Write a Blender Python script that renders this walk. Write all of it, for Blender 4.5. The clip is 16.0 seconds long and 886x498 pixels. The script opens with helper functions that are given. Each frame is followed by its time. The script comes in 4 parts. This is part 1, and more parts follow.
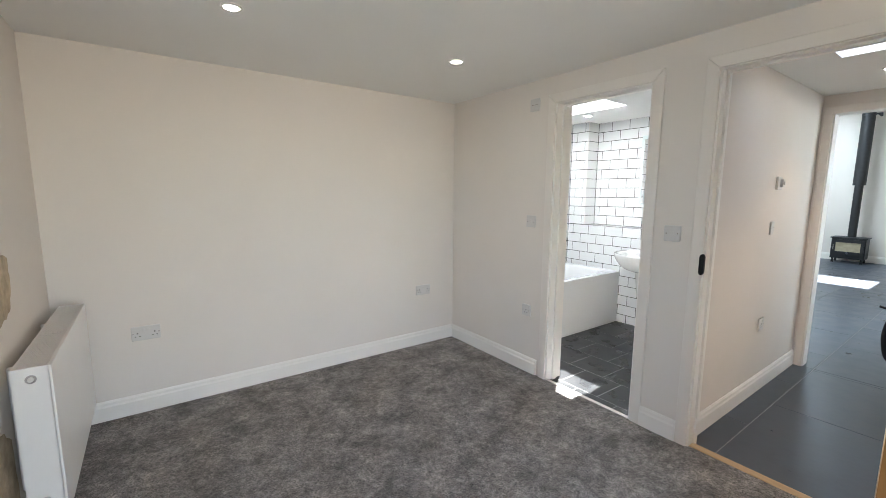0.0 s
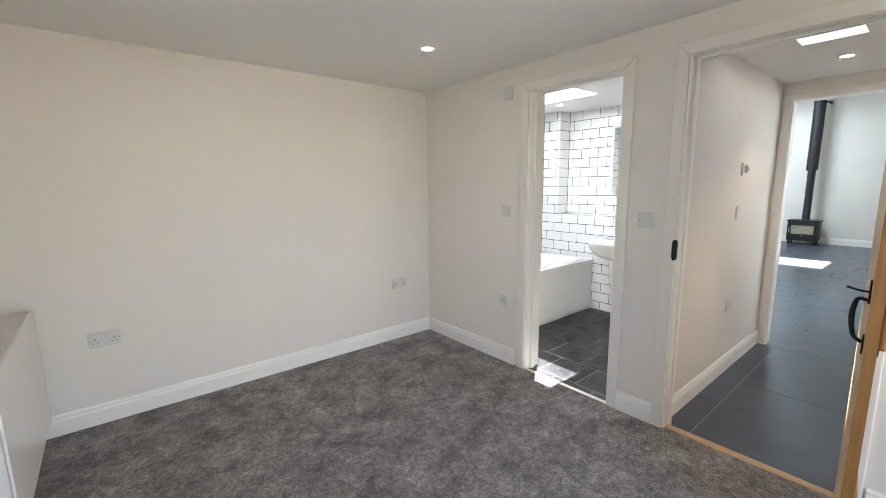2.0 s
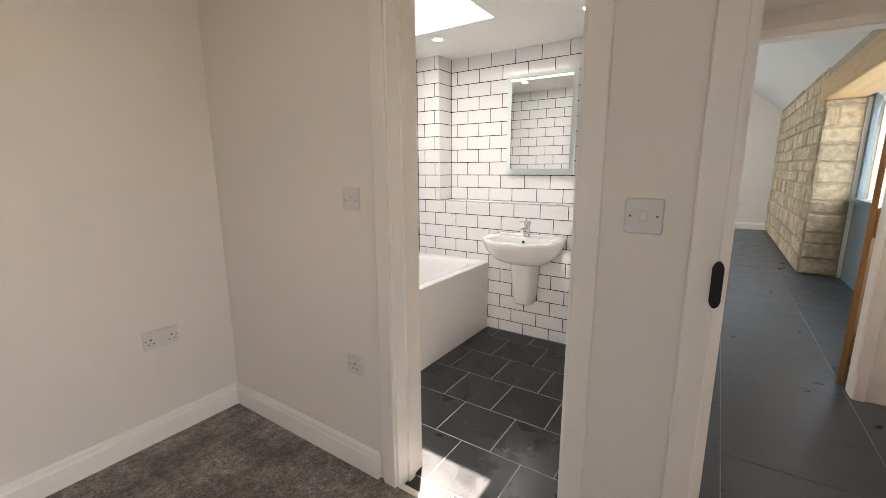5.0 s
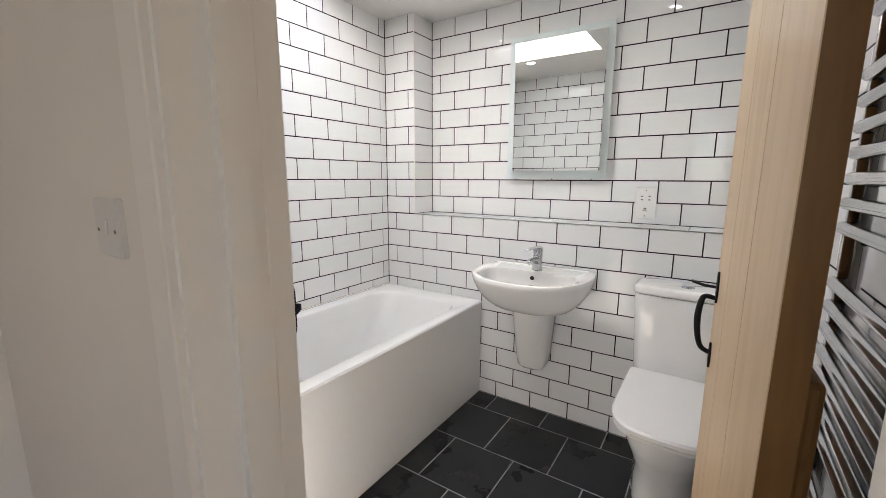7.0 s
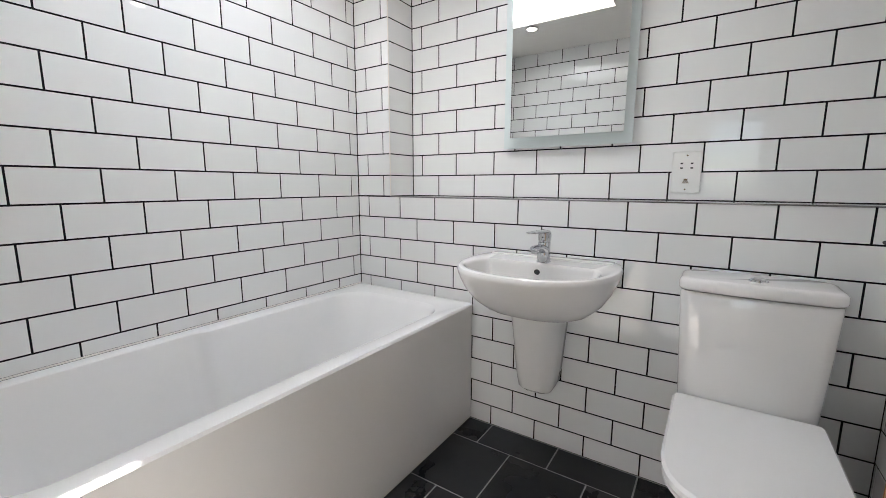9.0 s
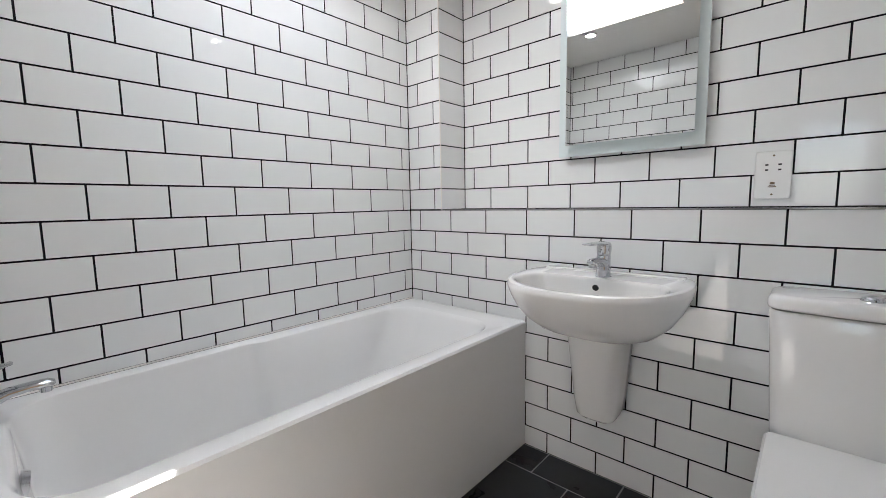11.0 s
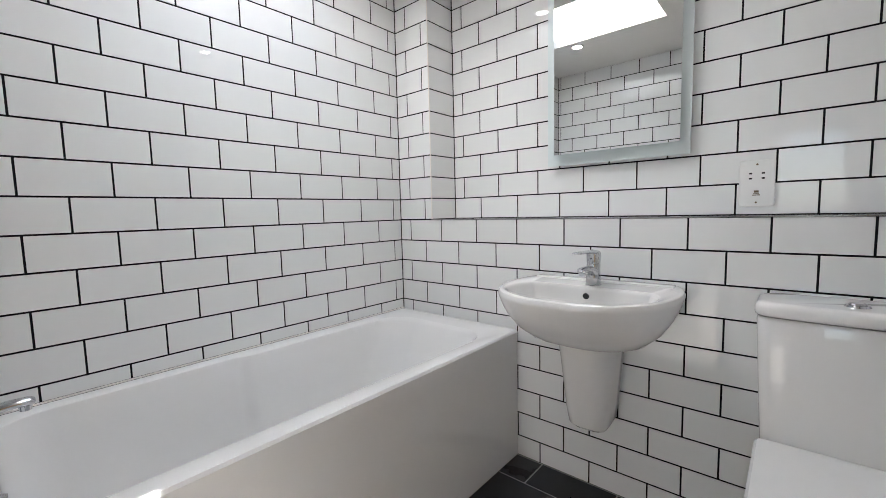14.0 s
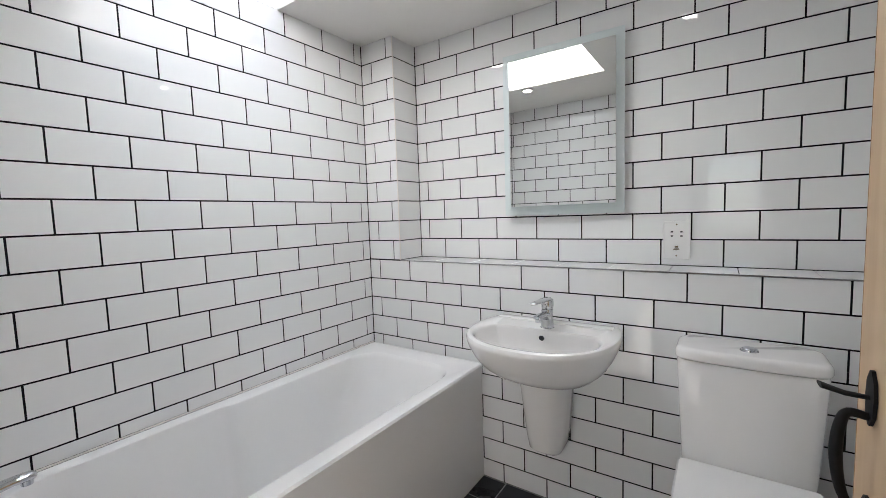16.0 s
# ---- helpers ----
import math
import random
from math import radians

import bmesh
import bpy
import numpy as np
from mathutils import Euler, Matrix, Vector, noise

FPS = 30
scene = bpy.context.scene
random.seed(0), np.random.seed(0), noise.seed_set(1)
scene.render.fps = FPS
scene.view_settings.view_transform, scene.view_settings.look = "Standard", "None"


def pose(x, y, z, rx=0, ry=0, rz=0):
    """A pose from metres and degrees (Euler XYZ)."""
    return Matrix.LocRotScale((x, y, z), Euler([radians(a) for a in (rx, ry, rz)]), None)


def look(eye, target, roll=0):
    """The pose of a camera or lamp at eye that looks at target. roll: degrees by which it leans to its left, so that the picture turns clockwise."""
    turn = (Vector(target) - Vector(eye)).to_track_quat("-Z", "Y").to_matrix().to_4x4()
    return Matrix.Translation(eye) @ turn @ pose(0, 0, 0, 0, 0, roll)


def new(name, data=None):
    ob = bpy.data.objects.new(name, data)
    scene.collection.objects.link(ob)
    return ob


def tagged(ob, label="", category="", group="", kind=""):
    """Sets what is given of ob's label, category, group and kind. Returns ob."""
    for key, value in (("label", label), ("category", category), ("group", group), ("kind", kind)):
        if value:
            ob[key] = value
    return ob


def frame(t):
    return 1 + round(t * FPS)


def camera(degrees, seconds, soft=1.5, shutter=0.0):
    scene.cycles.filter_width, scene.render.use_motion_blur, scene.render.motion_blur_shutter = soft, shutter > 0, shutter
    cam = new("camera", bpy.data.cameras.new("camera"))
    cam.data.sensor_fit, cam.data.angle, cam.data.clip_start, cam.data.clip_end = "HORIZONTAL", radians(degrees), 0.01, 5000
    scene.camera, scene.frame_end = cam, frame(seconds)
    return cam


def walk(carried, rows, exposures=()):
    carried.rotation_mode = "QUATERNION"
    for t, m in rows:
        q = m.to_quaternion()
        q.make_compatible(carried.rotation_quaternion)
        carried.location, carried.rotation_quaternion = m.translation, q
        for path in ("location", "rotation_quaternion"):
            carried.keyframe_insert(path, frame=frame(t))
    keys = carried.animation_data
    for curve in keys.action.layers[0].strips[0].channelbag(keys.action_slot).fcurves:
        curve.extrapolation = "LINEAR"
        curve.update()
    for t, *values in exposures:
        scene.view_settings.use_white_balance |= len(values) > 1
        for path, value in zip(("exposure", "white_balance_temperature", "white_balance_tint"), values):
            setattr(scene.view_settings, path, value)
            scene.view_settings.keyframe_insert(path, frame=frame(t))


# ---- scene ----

cam = camera(94.6, 16.0, soft=0.8)
PATH = [
    (0, (-4.024, -3.055, 1.362), (-2.866, -1.447, 1.09), 0.4),
    (0.5, (-4.037, -3.068, 1.363), (-2.891, -1.451, 1.098), 0.2),
    (1, (-4.041, -3.072, 1.365), (-2.884, -1.464, 1.095), -0.1),
    (1.5, (-4.029, -3.071, 1.372), (-2.837, -1.492, 1.079), -0.4),
    (2, (-4.006, -3.013, 1.357), (-2.752, -1.486, 1.046), -0.6),
    (2.5, (-3.911, -2.909, 1.341), (-2.593, -1.444, 1.001), -0.7),
    (3, (-3.752, -2.779, 1.315), (-2.346, -1.403, 0.957), -0.7),
    (3.2, (-3.66, -2.722, 1.316), (-2.221, -1.382, 0.949), -0.7),
    (5.5, (-2.608, -2.002, 1.248), (-0.963, -0.931, 0.869), -0.2),
    (6, (-2.368, -1.888, 1.236), (-0.736, -0.787, 0.881), -0.1),
    (6.5, (-2.147, -1.8, 1.254), (-0.51, -0.704, 0.905), -0.1),
    (7, (-1.975, -1.729, 1.233), (-0.332, -0.641, 0.889), 0.2),
    (7.5, (-1.804, -1.627, 1.204), (-0.151, -0.553, 0.866), 0.3),
    (8, (-1.679, -1.58, 1.137), (-0.018, -0.515, 0.809), 0.3),
    (8.2, (-1.646, -1.557, 1.113), (0.021, -0.502, 0.786), 0.4),
    (10.5, (-1.476, -1.547, 1.05), (0.055, -0.28, 0.822), -0.9),
    (11, (-1.476, -1.549, 1.045), (0.002, -0.22, 0.826), -1.0),
    (11.5, (-1.477, -1.547, 1.045), (-0.042, -0.172, 0.827), -1.2),
    (12, (-1.482, -1.547, 1.044), (-0.068, -0.147, 0.833), -1.2),
    (12.5, (-1.487, -1.544, 1.045), (-0.072, -0.146, 0.839), -1.3),
    (13, (-1.486, -1.543, 1.047), (-0.046, -0.169, 0.846), -1.4),
    (13.5, (-1.474, -1.547, 1.047), (-0.003, -0.207, 0.851), -1.4),
    (14, (-1.473, -1.549, 1.05), (0.037, -0.25, 0.871), -1.4),
    (14.5, (-1.485, -1.549, 1.07), (0.064, -0.292, 0.917), -1.4),
    (15, (-1.508, -1.555, 1.139), (0.078, -0.344, 0.999), -1.6),
    (15.5, (-1.56, -1.57, 1.192), (0.069, -0.418, 1.051), -1.8),
    (16, (-1.623, -1.597, 1.24), (0.022, -0.471, 1.078), -1.9),
]
EXPOSURES = [(0, 3.88, 6150, 8), (3.2, 3.95, 6250, 9), (5.5, 3.42, 7300, 17), (6.0, 3.34, 7300, 17), (6.5, 3.28, 7050, 15), (7.0, 3.24, 6750, 14), (7.5, 3.18, 6600, 14), (8.2, 3.15, 6530, 13), (10.5, 2.99, 6420, 13), (16, 2.97, 6420, 13)]
walk(cam, [(t, look(eye, target, roll)) for t, eye, target, roll in PATH], EXPOSURES)

# ---- world, sun and lamps ----
SUN_DIR = Vector((-0.385, -0.25, -1.0)).normalized()
world = bpy.data.worlds.new("sky")
scene.world = world
world.use_nodes = True
wn = world.node_tree
sky = wn.nodes.new("ShaderNodeTexSky")
sky.sky_type = "NISHITA"
sky.sun_disc = False
sky.sun_elevation = math.asin(-SUN_DIR.z)
sky.sun_rotation = math.atan2(-SUN_DIR.x, -SUN_DIR.y)
wn.links.new(sky.outputs[0], wn.nodes["Background"].inputs[0])
wn.nodes["Background"].inputs[1].default_value = 0.08
sun = new("sun", bpy.data.lights.new("sun", "SUN"))
sun.data.energy, sun.data.angle, sun.data.color = 5.0, radians(0.5), (1.0, 0.95, 0.88)
sun.matrix_world = look((0, 0, 8), Vector((0, 0, 8)) + SUN_DIR)


INDOOR = 0.06


def area_light(name, at, aim, sx, sy, power, color=(0.92, 0.96, 1.0)):
    la = bpy.data.lights.new(name, "AREA")
    la.shape, la.size, la.size_y, la.energy, la.color = "RECTANGLE", sx, sy, power * INDOOR, color
    ob = new(name, la)
    ob.matrix_world = look(at, aim)
    return ob


def spot_light(name, at, power, color=(1.0, 0.82, 0.62), spread=95):
    la = bpy.data.lights.new(name, "SPOT")
    la.energy, la.color, la.spot_size, la.spot_blend, la.shadow_soft_size = power * INDOOR, color, radians(spread), 0.6, 0.025
    ob = new(name, la)
    ob.matrix_world = look(at, (at[0], at[1], 0))
    return ob


CEIL = 2.145
HALL_CEIL = 2.10
area_light("skylight_sky", (-0.75, -0.56, 2.30), (-0.85, -1.80, 0), 0.44, 0.68, 14.5, (0.93, 0.98, 1.0))
area_light("bedroom_window_sky", (-4.80, -2.0, 1.45), (-1, -2.0, 1.0), 1.2, 0.9, 3.0)
area_light("bedroom_glass_door_sky", (-2.9, -4.75, 1.2), (-2.75, 0, 1.3), 1.6, 1.7, 15, (1.0, 0.88, 0.77)).data.spread = radians(112)
area_light("living_roof_sky", (6.2, -0.65, 3.6), (6.0, -1.0, 0), 0.9, 0.9, 150, (0.80, 0.93, 1.0))
area_light("living_window_sky", (1.9, -3.6, 1.5), (1.9, 0, 1.0), 3.0, 1.1, 120, (0.80, 0.93, 1.0))
# fill panel added in front of the unbroken north wall; no window there
area_light("living_north_fill", (4.0, 1.88, 1.4), (4.5, -2, 0.9), 3.0, 1.8, 150, (0.80, 0.93, 1.0))
# lamp added above the hall ceiling's opening to make a bright strip
area_light("hall_strip_lamp", (-1.1, -2.55, 2.5), (-1.1, -2.55, 0), 0.36, 0.24, 2)

# ---- materials ----


def material(name, color, rough=0.5, metal=0.0, spread=0.03, scale=12.0, bump=0.0, bump_scale=300.0, coat=0.0, detail=4.0,
             rough_spread=0.0, random_shade=0.0, distance=0.002, ior=1.5):
    m = bpy.data.materials.new(name)
    m.use_nodes = True
    nt = m.node_tree
    n, l = nt.nodes, nt.links
    b = n["Principled BSDF"]
    b.inputs["Roughness"].default_value = rough
    b.inputs["Metallic"].default_value = metal
    b.inputs["Coat Weight"].default_value = coat
    b.inputs["IOR"].default_value = ior
    tc = n.new("ShaderNodeTexCoord")
    noi = n.new("ShaderNodeTexNoise")
    noi.inputs["Scale"].default_value = scale
    noi.inputs["Detail"].default_value = detail
    l.new(tc.outputs["Object"], noi.inputs["Vector"])
    ramp = n.new("ShaderNodeMapRange")
    ramp.inputs["From Min"].default_value, ramp.inputs["From Max"].default_value = 0.3, 0.7
    ramp.inputs["To Min"].default_value, ramp.inputs["To Max"].default_value = 1 - spread, 1 + spread
    l.new(noi.outputs["Fac"], ramp.inputs["Value"])
    last = ramp.outputs[0]
    if random_shade:
        oi = n.new("ShaderNodeObjectInfo")
        mr = n.new("ShaderNodeMapRange")
        mr.inputs["To Min"].default_value, mr.inputs["To Max"].default_value = 1 - random_shade, 1 + random_shade
        l.new(oi.outputs["Random"], mr.inputs["Value"])
        mm = n.new("ShaderNodeMath")
        mm.operation = "MULTIPLY"
        l.new(last, mm.inputs[0])
        l.new(mr.outputs[0], mm.inputs[1])
        last = mm.outputs[0]
    mix = n.new("ShaderNodeVectorMath")
    mix.operation = "SCALE"
    mix.inputs[0].default_value = color
    l.new(last, mix.inputs["Scale"])
    l.new(mix.outputs[0], b.inputs["Base Color"])
    if rough_spread:
        rr = n.new("ShaderNodeMapRange")
        rr.inputs["From Min"].default_value, rr.inputs["From Max"].default_value = 0.3, 0.7
        rr.inputs["To Min"].default_value, rr.inputs["To Max"].default_value = rough - rough_spread, rough + rough_spread
        l.new(noi.outputs["Fac"], rr.inputs["Value"])
        l.new(rr.outputs[0], b.inputs["Roughness"])
    if bump:
        n2 = n.new("ShaderNodeTexNoise")
        n2.inputs["Scale"].default_value = bump_scale
        n2.inputs["Detail"].default_value = 3
        l.new(tc.outputs["Object"], n2.inputs["Vector"])
        bp = n.new("ShaderNodeBump")
        bp.inputs["Strength"].default_value = bump
        bp.inputs["Distance"].default_value = distance
        l.new(n2.outputs["Fac"], bp.inputs["Height"])
        l.new(bp.outputs[0], b.inputs["Normal"])
    return m


def wood_material(name, light, dark, axis="Z", rough=0.45):
    m = bpy.data.materials.new(name)
    m.use_nodes = True
    nt = m.node_tree
    n, l = nt.nodes, nt.links
    b = n["Principled BSDF"]
    b.inputs["Roughness"].default_value = rough
    tc = n.new("ShaderNodeTexCoord")
    mp = n.new("ShaderNodeMapping")
    mp.inputs["Scale"].default_value = {"Z": (1, 1, 0.09), "X": (0.09, 1, 1), "Y": (1, 0.09, 1)}[axis]
    l.new(tc.outputs["Object"], mp.inputs["Vector"])
    oi = n.new("ShaderNodeObjectInfo")
    ad = n.new("ShaderNodeVectorMath")
    ad.operation = "ADD"
    sc = n.new("ShaderNodeVectorMath")
    sc.operation = "SCALE"
    sc.inputs[0].default_value = (7, 5, 3)
    l.new(oi.outputs["Random"], sc.inputs["Scale"])
    l.new(mp.outputs[0], ad.inputs[0])
    l.new(sc.outputs[0], ad.inputs[1])
    broad = n.new("ShaderNodeTexNoise")
    broad.inputs["Scale"].default_value = 9
    broad.inputs["Detail"].default_value = 3
    broad.inputs["Distortion"].default_value = 1.2
    fine = n.new("ShaderNodeTexNoise")
    fine.inputs["Scale"].default_value = 120
    fine.inputs["Detail"].default_value = 5
    l.new(ad.outputs[0], broad.inputs["Vector"])
    l.new(ad.outputs[0], fine.inputs["Vector"])
    wave = n.new("ShaderNodeMath")
    wave.operation = "SINE"
    mul = n.new("ShaderNodeMath")
    mul.operation = "MULTIPLY"
    mul.inputs[1].default_value = 19
    l.new(broad.outputs["Fac"], mul.inputs[0])
    l.new(mul.outputs[0], wave.inputs[0])
    mr = n.new("ShaderNodeMapRange")
    mr.inputs["From Min"].default_value, mr.inputs["From Max"].default_value = -1, 1
    mr.inputs["To Min"].default_value, mr.inputs["To Max"].default_value = 0, 0.30
    l.new(wave.outputs[0], mr.inputs["Value"])
    sm = n.new("ShaderNodeMath")
    sm.operation = "MULTIPLY_ADD"
    sm.inputs[1].default_value = 0.5
    l.new(fine.outputs["Fac"], sm.inputs[0])
    l.new(mr.outputs[0], sm.inputs[2])
    mix = n.new("ShaderNodeMix")
    mix.data_type = "RGBA"
    mix.inputs["A"].default_value, mix.inputs["B"].default_value = (*light, 1), (*dark, 1)
    l.new(sm.outputs[0], mix.inputs["Factor"])
    l.new(mix.outputs["Result"], b.inputs["Base Color"])
    bp = n.new("ShaderNodeBump")
    bp.inputs["Strength"].default_value = 0.12
    bp.inputs["Distance"].default_value = 0.001
    l.new(fine.outputs["Fac"], bp.inputs["Height"])
    l.new(bp.outputs[0], b.inputs["Normal"])
    return m


def carpet_material():
    m = bpy.data.materials.new("carpet pile")
    m.use_nodes = True
    nt = m.node_tree
    n, l = nt.nodes, nt.links
    b = n["Principled BSDF"]
    b.inputs["Roughness"].default_value = 0.95
    b.inputs["Sheen Weight"].default_value = 0.25
    tc = n.new("ShaderNodeTexCoord")
    blot = n.new("ShaderNodeTexNoise")
    blot.inputs["Scale"].default_value = 5.5
    blot.inputs["Detail"].default_value = 5
    blot.inputs["Roughness"].default_value = 0.72
    fib = n.new("ShaderNodeTexNoise")
    fib.inputs["Scale"].default_value = 150
    fib.inputs["Detail"].default_value = 4
    fib.inputs["Roughness"].default_value = 0.7
    l.new(tc.outputs["Object"], blot.inputs["Vector"])
    l.new(tc.outputs["Object"], fib.inputs["Vector"])
    r1 = n.new("ShaderNodeMapRange")
    r1.inputs["From Min"].default_value, r1.inputs["From Max"].default_value = 0.36, 0.64
    r1.inputs["To Min"].default_value, r1.inputs["To Max"].default_value = 0.50, 1.62
    l.new(blot.outputs["Fac"], r1.inputs["Value"])
    r2 = n.new("ShaderNodeMapRange")
    r2.inputs["From Min"].default_value, r2.inputs["From Max"].default_value = 0.35, 0.65
    r2.inputs["To Min"].default_value, r2.inputs["To Max"].default_value = 0.20, 1.9
    l.new(fib.outputs["Fac"], r2.inputs["Value"])
    mid = n.new("ShaderNodeTexNoise")
    mid.inputs["Scale"].default_value = 38
    mid.inputs["Detail"].default_value = 3
    l.new(tc.outputs["Object"], mid.inputs["Vector"])
    r3 = n.new("ShaderNodeMapRange")
    r3.inputs["From Min"].default_value, r3.inputs["From Max"].default_value = 0.35, 0.65
    r3.inputs["To Min"].default_value, r3.inputs["To Max"].default_value = 0.72, 1.28
    l.new(mid.outputs["Fac"], r3.inputs["Value"])
    m0 = n.new("ShaderNodeMath")
    m0.operation = "MULTIPLY"
    l.new(r1.outputs[0], m0.inputs[0])
    l.new(r3.outputs[0], m0.inputs[1])
    mm = n.new("ShaderNodeMath")
    mm.operation = "MULTIPLY"
    l.new(m0.outputs[0], mm.inputs[0])
    l.new(r2.outputs[0], mm.inputs[1])
    sc = n.new("ShaderNodeVectorMath")
    sc.operation = "SCALE"
    sc.inputs[0].default_value = CARPET
    l.new(mm.outputs[0], sc.inputs["Scale"])
    l.new(sc.outputs[0], b.inputs["Base Color"])
    bp = n.new("ShaderNodeBump")
    bp.inputs["Strength"].default_value = 1.0
    bp.inputs["Distance"].default_value = 0.012
    l.new(fib.outputs["Fac"], bp.inputs["Height"])
    l.new(bp.outputs[0], b.inputs["Normal"])
    return m


def slate_material(name, color, rough, random_shade=0.14, relief=0.30):
    m = material(name, color, rough, spread=0.20, scale=7, bump=relief, bump_scale=26, detail=8, rough_spread=0.07,
                          random_shade=random_shade, distance=0.004)
    n, l = m.node_tree.nodes, m.node_tree.links
    tc, oi, sc, ad = n["Texture Coordinate"], n.new("ShaderNodeObjectInfo"), n.new("ShaderNodeVectorMath"), n.new("ShaderNodeVectorMath")
    sc.operation, ad.operation = "SCALE", "ADD"
    sc.inputs[0].default_value = (11, 17, 5)
    l.new(oi.outputs["Random"], sc.inputs["Scale"])
    l.new(tc.outputs["Object"], ad.inputs[0])
    l.new(sc.outputs[0], ad.inputs[1])
    for k in list(tc.outputs["Object"].links):
        if k.to_node != ad:
            l.new(ad.outputs[0], k.to_socket)
    return m


def glow(name, color, strength):
    m = bpy.data.materials.new(name)
    m.use_nodes = True
    b = m.node_tree.nodes["Principled BSDF"]
    b.inputs["Base Color"].default_value = (*color, 1)
    b.inputs["Emission Color"].default_value = (*color, 1)
    b.inputs["Emission Strength"].default_value = strength
    return m


def glass_material(name, color=(0.95, 0.98, 0.98), rough=0.0):
    m = bpy.data.materials.new(name)
    m.use_nodes = True
    b = m.node_tree.nodes["Principled BSDF"]
    b.inputs["Base Color"].default_value = (*color, 1)
    b.inputs["Transmission Weight"].default_value = 1.0
    b.inputs["Roughness"].default_value = rough
    return m


CARPET = (0.200, 0.180, 0.168)
PAINT = material("matt white wall paint", (0.76, 0.70, 0.64), 0.75, spread=0.015, scale=2.2, bump=0.06, bump_scale=90)
CEILING = material("matt white ceiling paint", (0.80, 0.79, 0.76), 0.8, spread=0.012, scale=2.0, bump=0.05, bump_scale=110)
GLOSS = material("white satin woodwork", (0.86, 0.82, 0.77), 0.38, spread=0.012, scale=5, bump=0.04, bump_scale=140)
GROUT = material("dark grey grout", (0.010, 0.010, 0.011), 0.95, spread=0.2, scale=40, bump=0.2, bump_scale=500, ior=1.25)
TILE = material("white glazed ceramic", (0.82, 0.82, 0.815), 0.025, spread=0.01, scale=5, bump=0.05, bump_scale=9, random_shade=0.012, distance=0.0012)
CERAMIC = material("white vitreous china", (0.83, 0.82, 0.80), 0.03, spread=0.008, scale=4, coat=0.4)
ACRYLIC = material("white bath acrylic", (0.84, 0.84, 0.83), 0.03, spread=0.008, scale=4, coat=0.4)
SEAT = material("white moulded plastic", (0.84, 0.835, 0.82), 0.22, spread=0.008, scale=6)
PLASTIC = material("white electrical plastic", (0.64, 0.61, 0.58), 0.32, spread=0.02, scale=20)
CHROME = material("polished chrome", (0.60, 0.61, 0.63), 0.09, metal=1.0, spread=0.01, scale=8)
TRIM_METAL = material("satin chrome trim", (0.42, 0.42, 0.43), 0.16, metal=1.0, spread=0.03, scale=9)
CASING = material("cream satin casing", (0.79, 0.735, 0.675), 0.42, spread=0.012, scale=5, bump=0.04, bump_scale=140)
SCREW = material("dark brass screw", (0.20, 0.15, 0.10), 0.4, metal=1.0)
BLACK = material("black hole plastic", (0.012, 0.012, 0.013), 0.6)
IRON = material("black painted iron", (0.008, 0.008, 0.009), 0.55, spread=0.3, scale=60, bump=0.3, bump_scale=90, distance=0.001, ior=1.32)
SLATE = slate_material("riven dark slate", (0.015, 0.016, 0.018), 0.30, 0.20, 0.09)
SLATE.node_tree.nodes["Principled BSDF"].inputs["IOR"].default_value = 1.38
SLATE_PALE = slate_material("pale grey slate", (0.054, 0.064, 0.082), 0.34, 0.12, 0.10)
SLATE_GROUT = material("mid grey floor grout", (0.33, 0.33, 0.325), 0.9, spread=0.15, scale=60)
OAK = wood_material("pale oiled oak", (0.70, 0.52, 0.33), (0.52, 0.34, 0.18))
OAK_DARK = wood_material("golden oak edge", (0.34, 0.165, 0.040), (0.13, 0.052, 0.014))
OAK_STRIP = wood_material("oak threshold strip", (0.62, 0.43, 0.24), (0.42, 0.26, 0.12), "Y")
RAD = material("white radiator enamel", (0.82, 0.80, 0.77), 0.28, spread=0.01, scale=5)
STONE = material("pale limestone rubble", (0.46, 0.36, 0.24), 0.9, spread=0.3, scale=14, bump=0.8, bump_scale=34, detail=8, distance=0.012, random_shade=0.18)
MORTAR = material("lime mortar", (0.40, 0.33, 0.24), 0.95, spread=0.2, scale=20, bump=0.6, bump_scale=60, distance=0.008)
LINTEL = wood_material("honey oak lintel", (0.62, 0.42, 0.22), (0.42, 0.25, 0.11), "X", 0.6)
SAGE = material("grey blue painted timber", (0.17, 0.22, 0.24), 0.45, spread=0.05, scale=6, bump=0.05)
STEEL = material("matt black stove steel", (0.018, 0.018, 0.02), 0.5, spread=0.15, scale=20)
STOVE_GLASS = material("tan fire bricks behind glass", (0.42, 0.36, 0.25), 0.25, spread=0.15, scale=12)
CARPET_M = carpet_material()
MIRROR = material("silvered mirror", (0.88, 0.895, 0.885), 0.0, metal=1.0, spread=0.0)
FROST = material("frosted pale green glass", (0.70, 0.765, 0.765), 0.34, spread=0.01, scale=6)
LAMP = glow("warm lamp lens", (1.0, 0.93, 0.82), 9.0)
LAMP_COOL = glow("cool lamp lens", (1.0, 0.98, 0.95), 9.0)
SHAFT = material("bright white shaft paint", (0.84, 0.85, 0.85), 0.7, spread=0.01, scale=4)
PANE = glass_material("clear pane")
# brown picked to warm the light this unseen ground bounces indoors
UNSEEN_GROUND = material("brown bounce ground", (0.085, 0.078, 0.056), 0.9, spread=0.4, scale=3, bump=0.4, bump_scale=20)
YARD_WALL = material("garden stone wall", (0.34, 0.29, 0.22), 0.9, spread=0.3, scale=6, bump=0.5, bump_scale=20)

# ---- mesh helpers ----


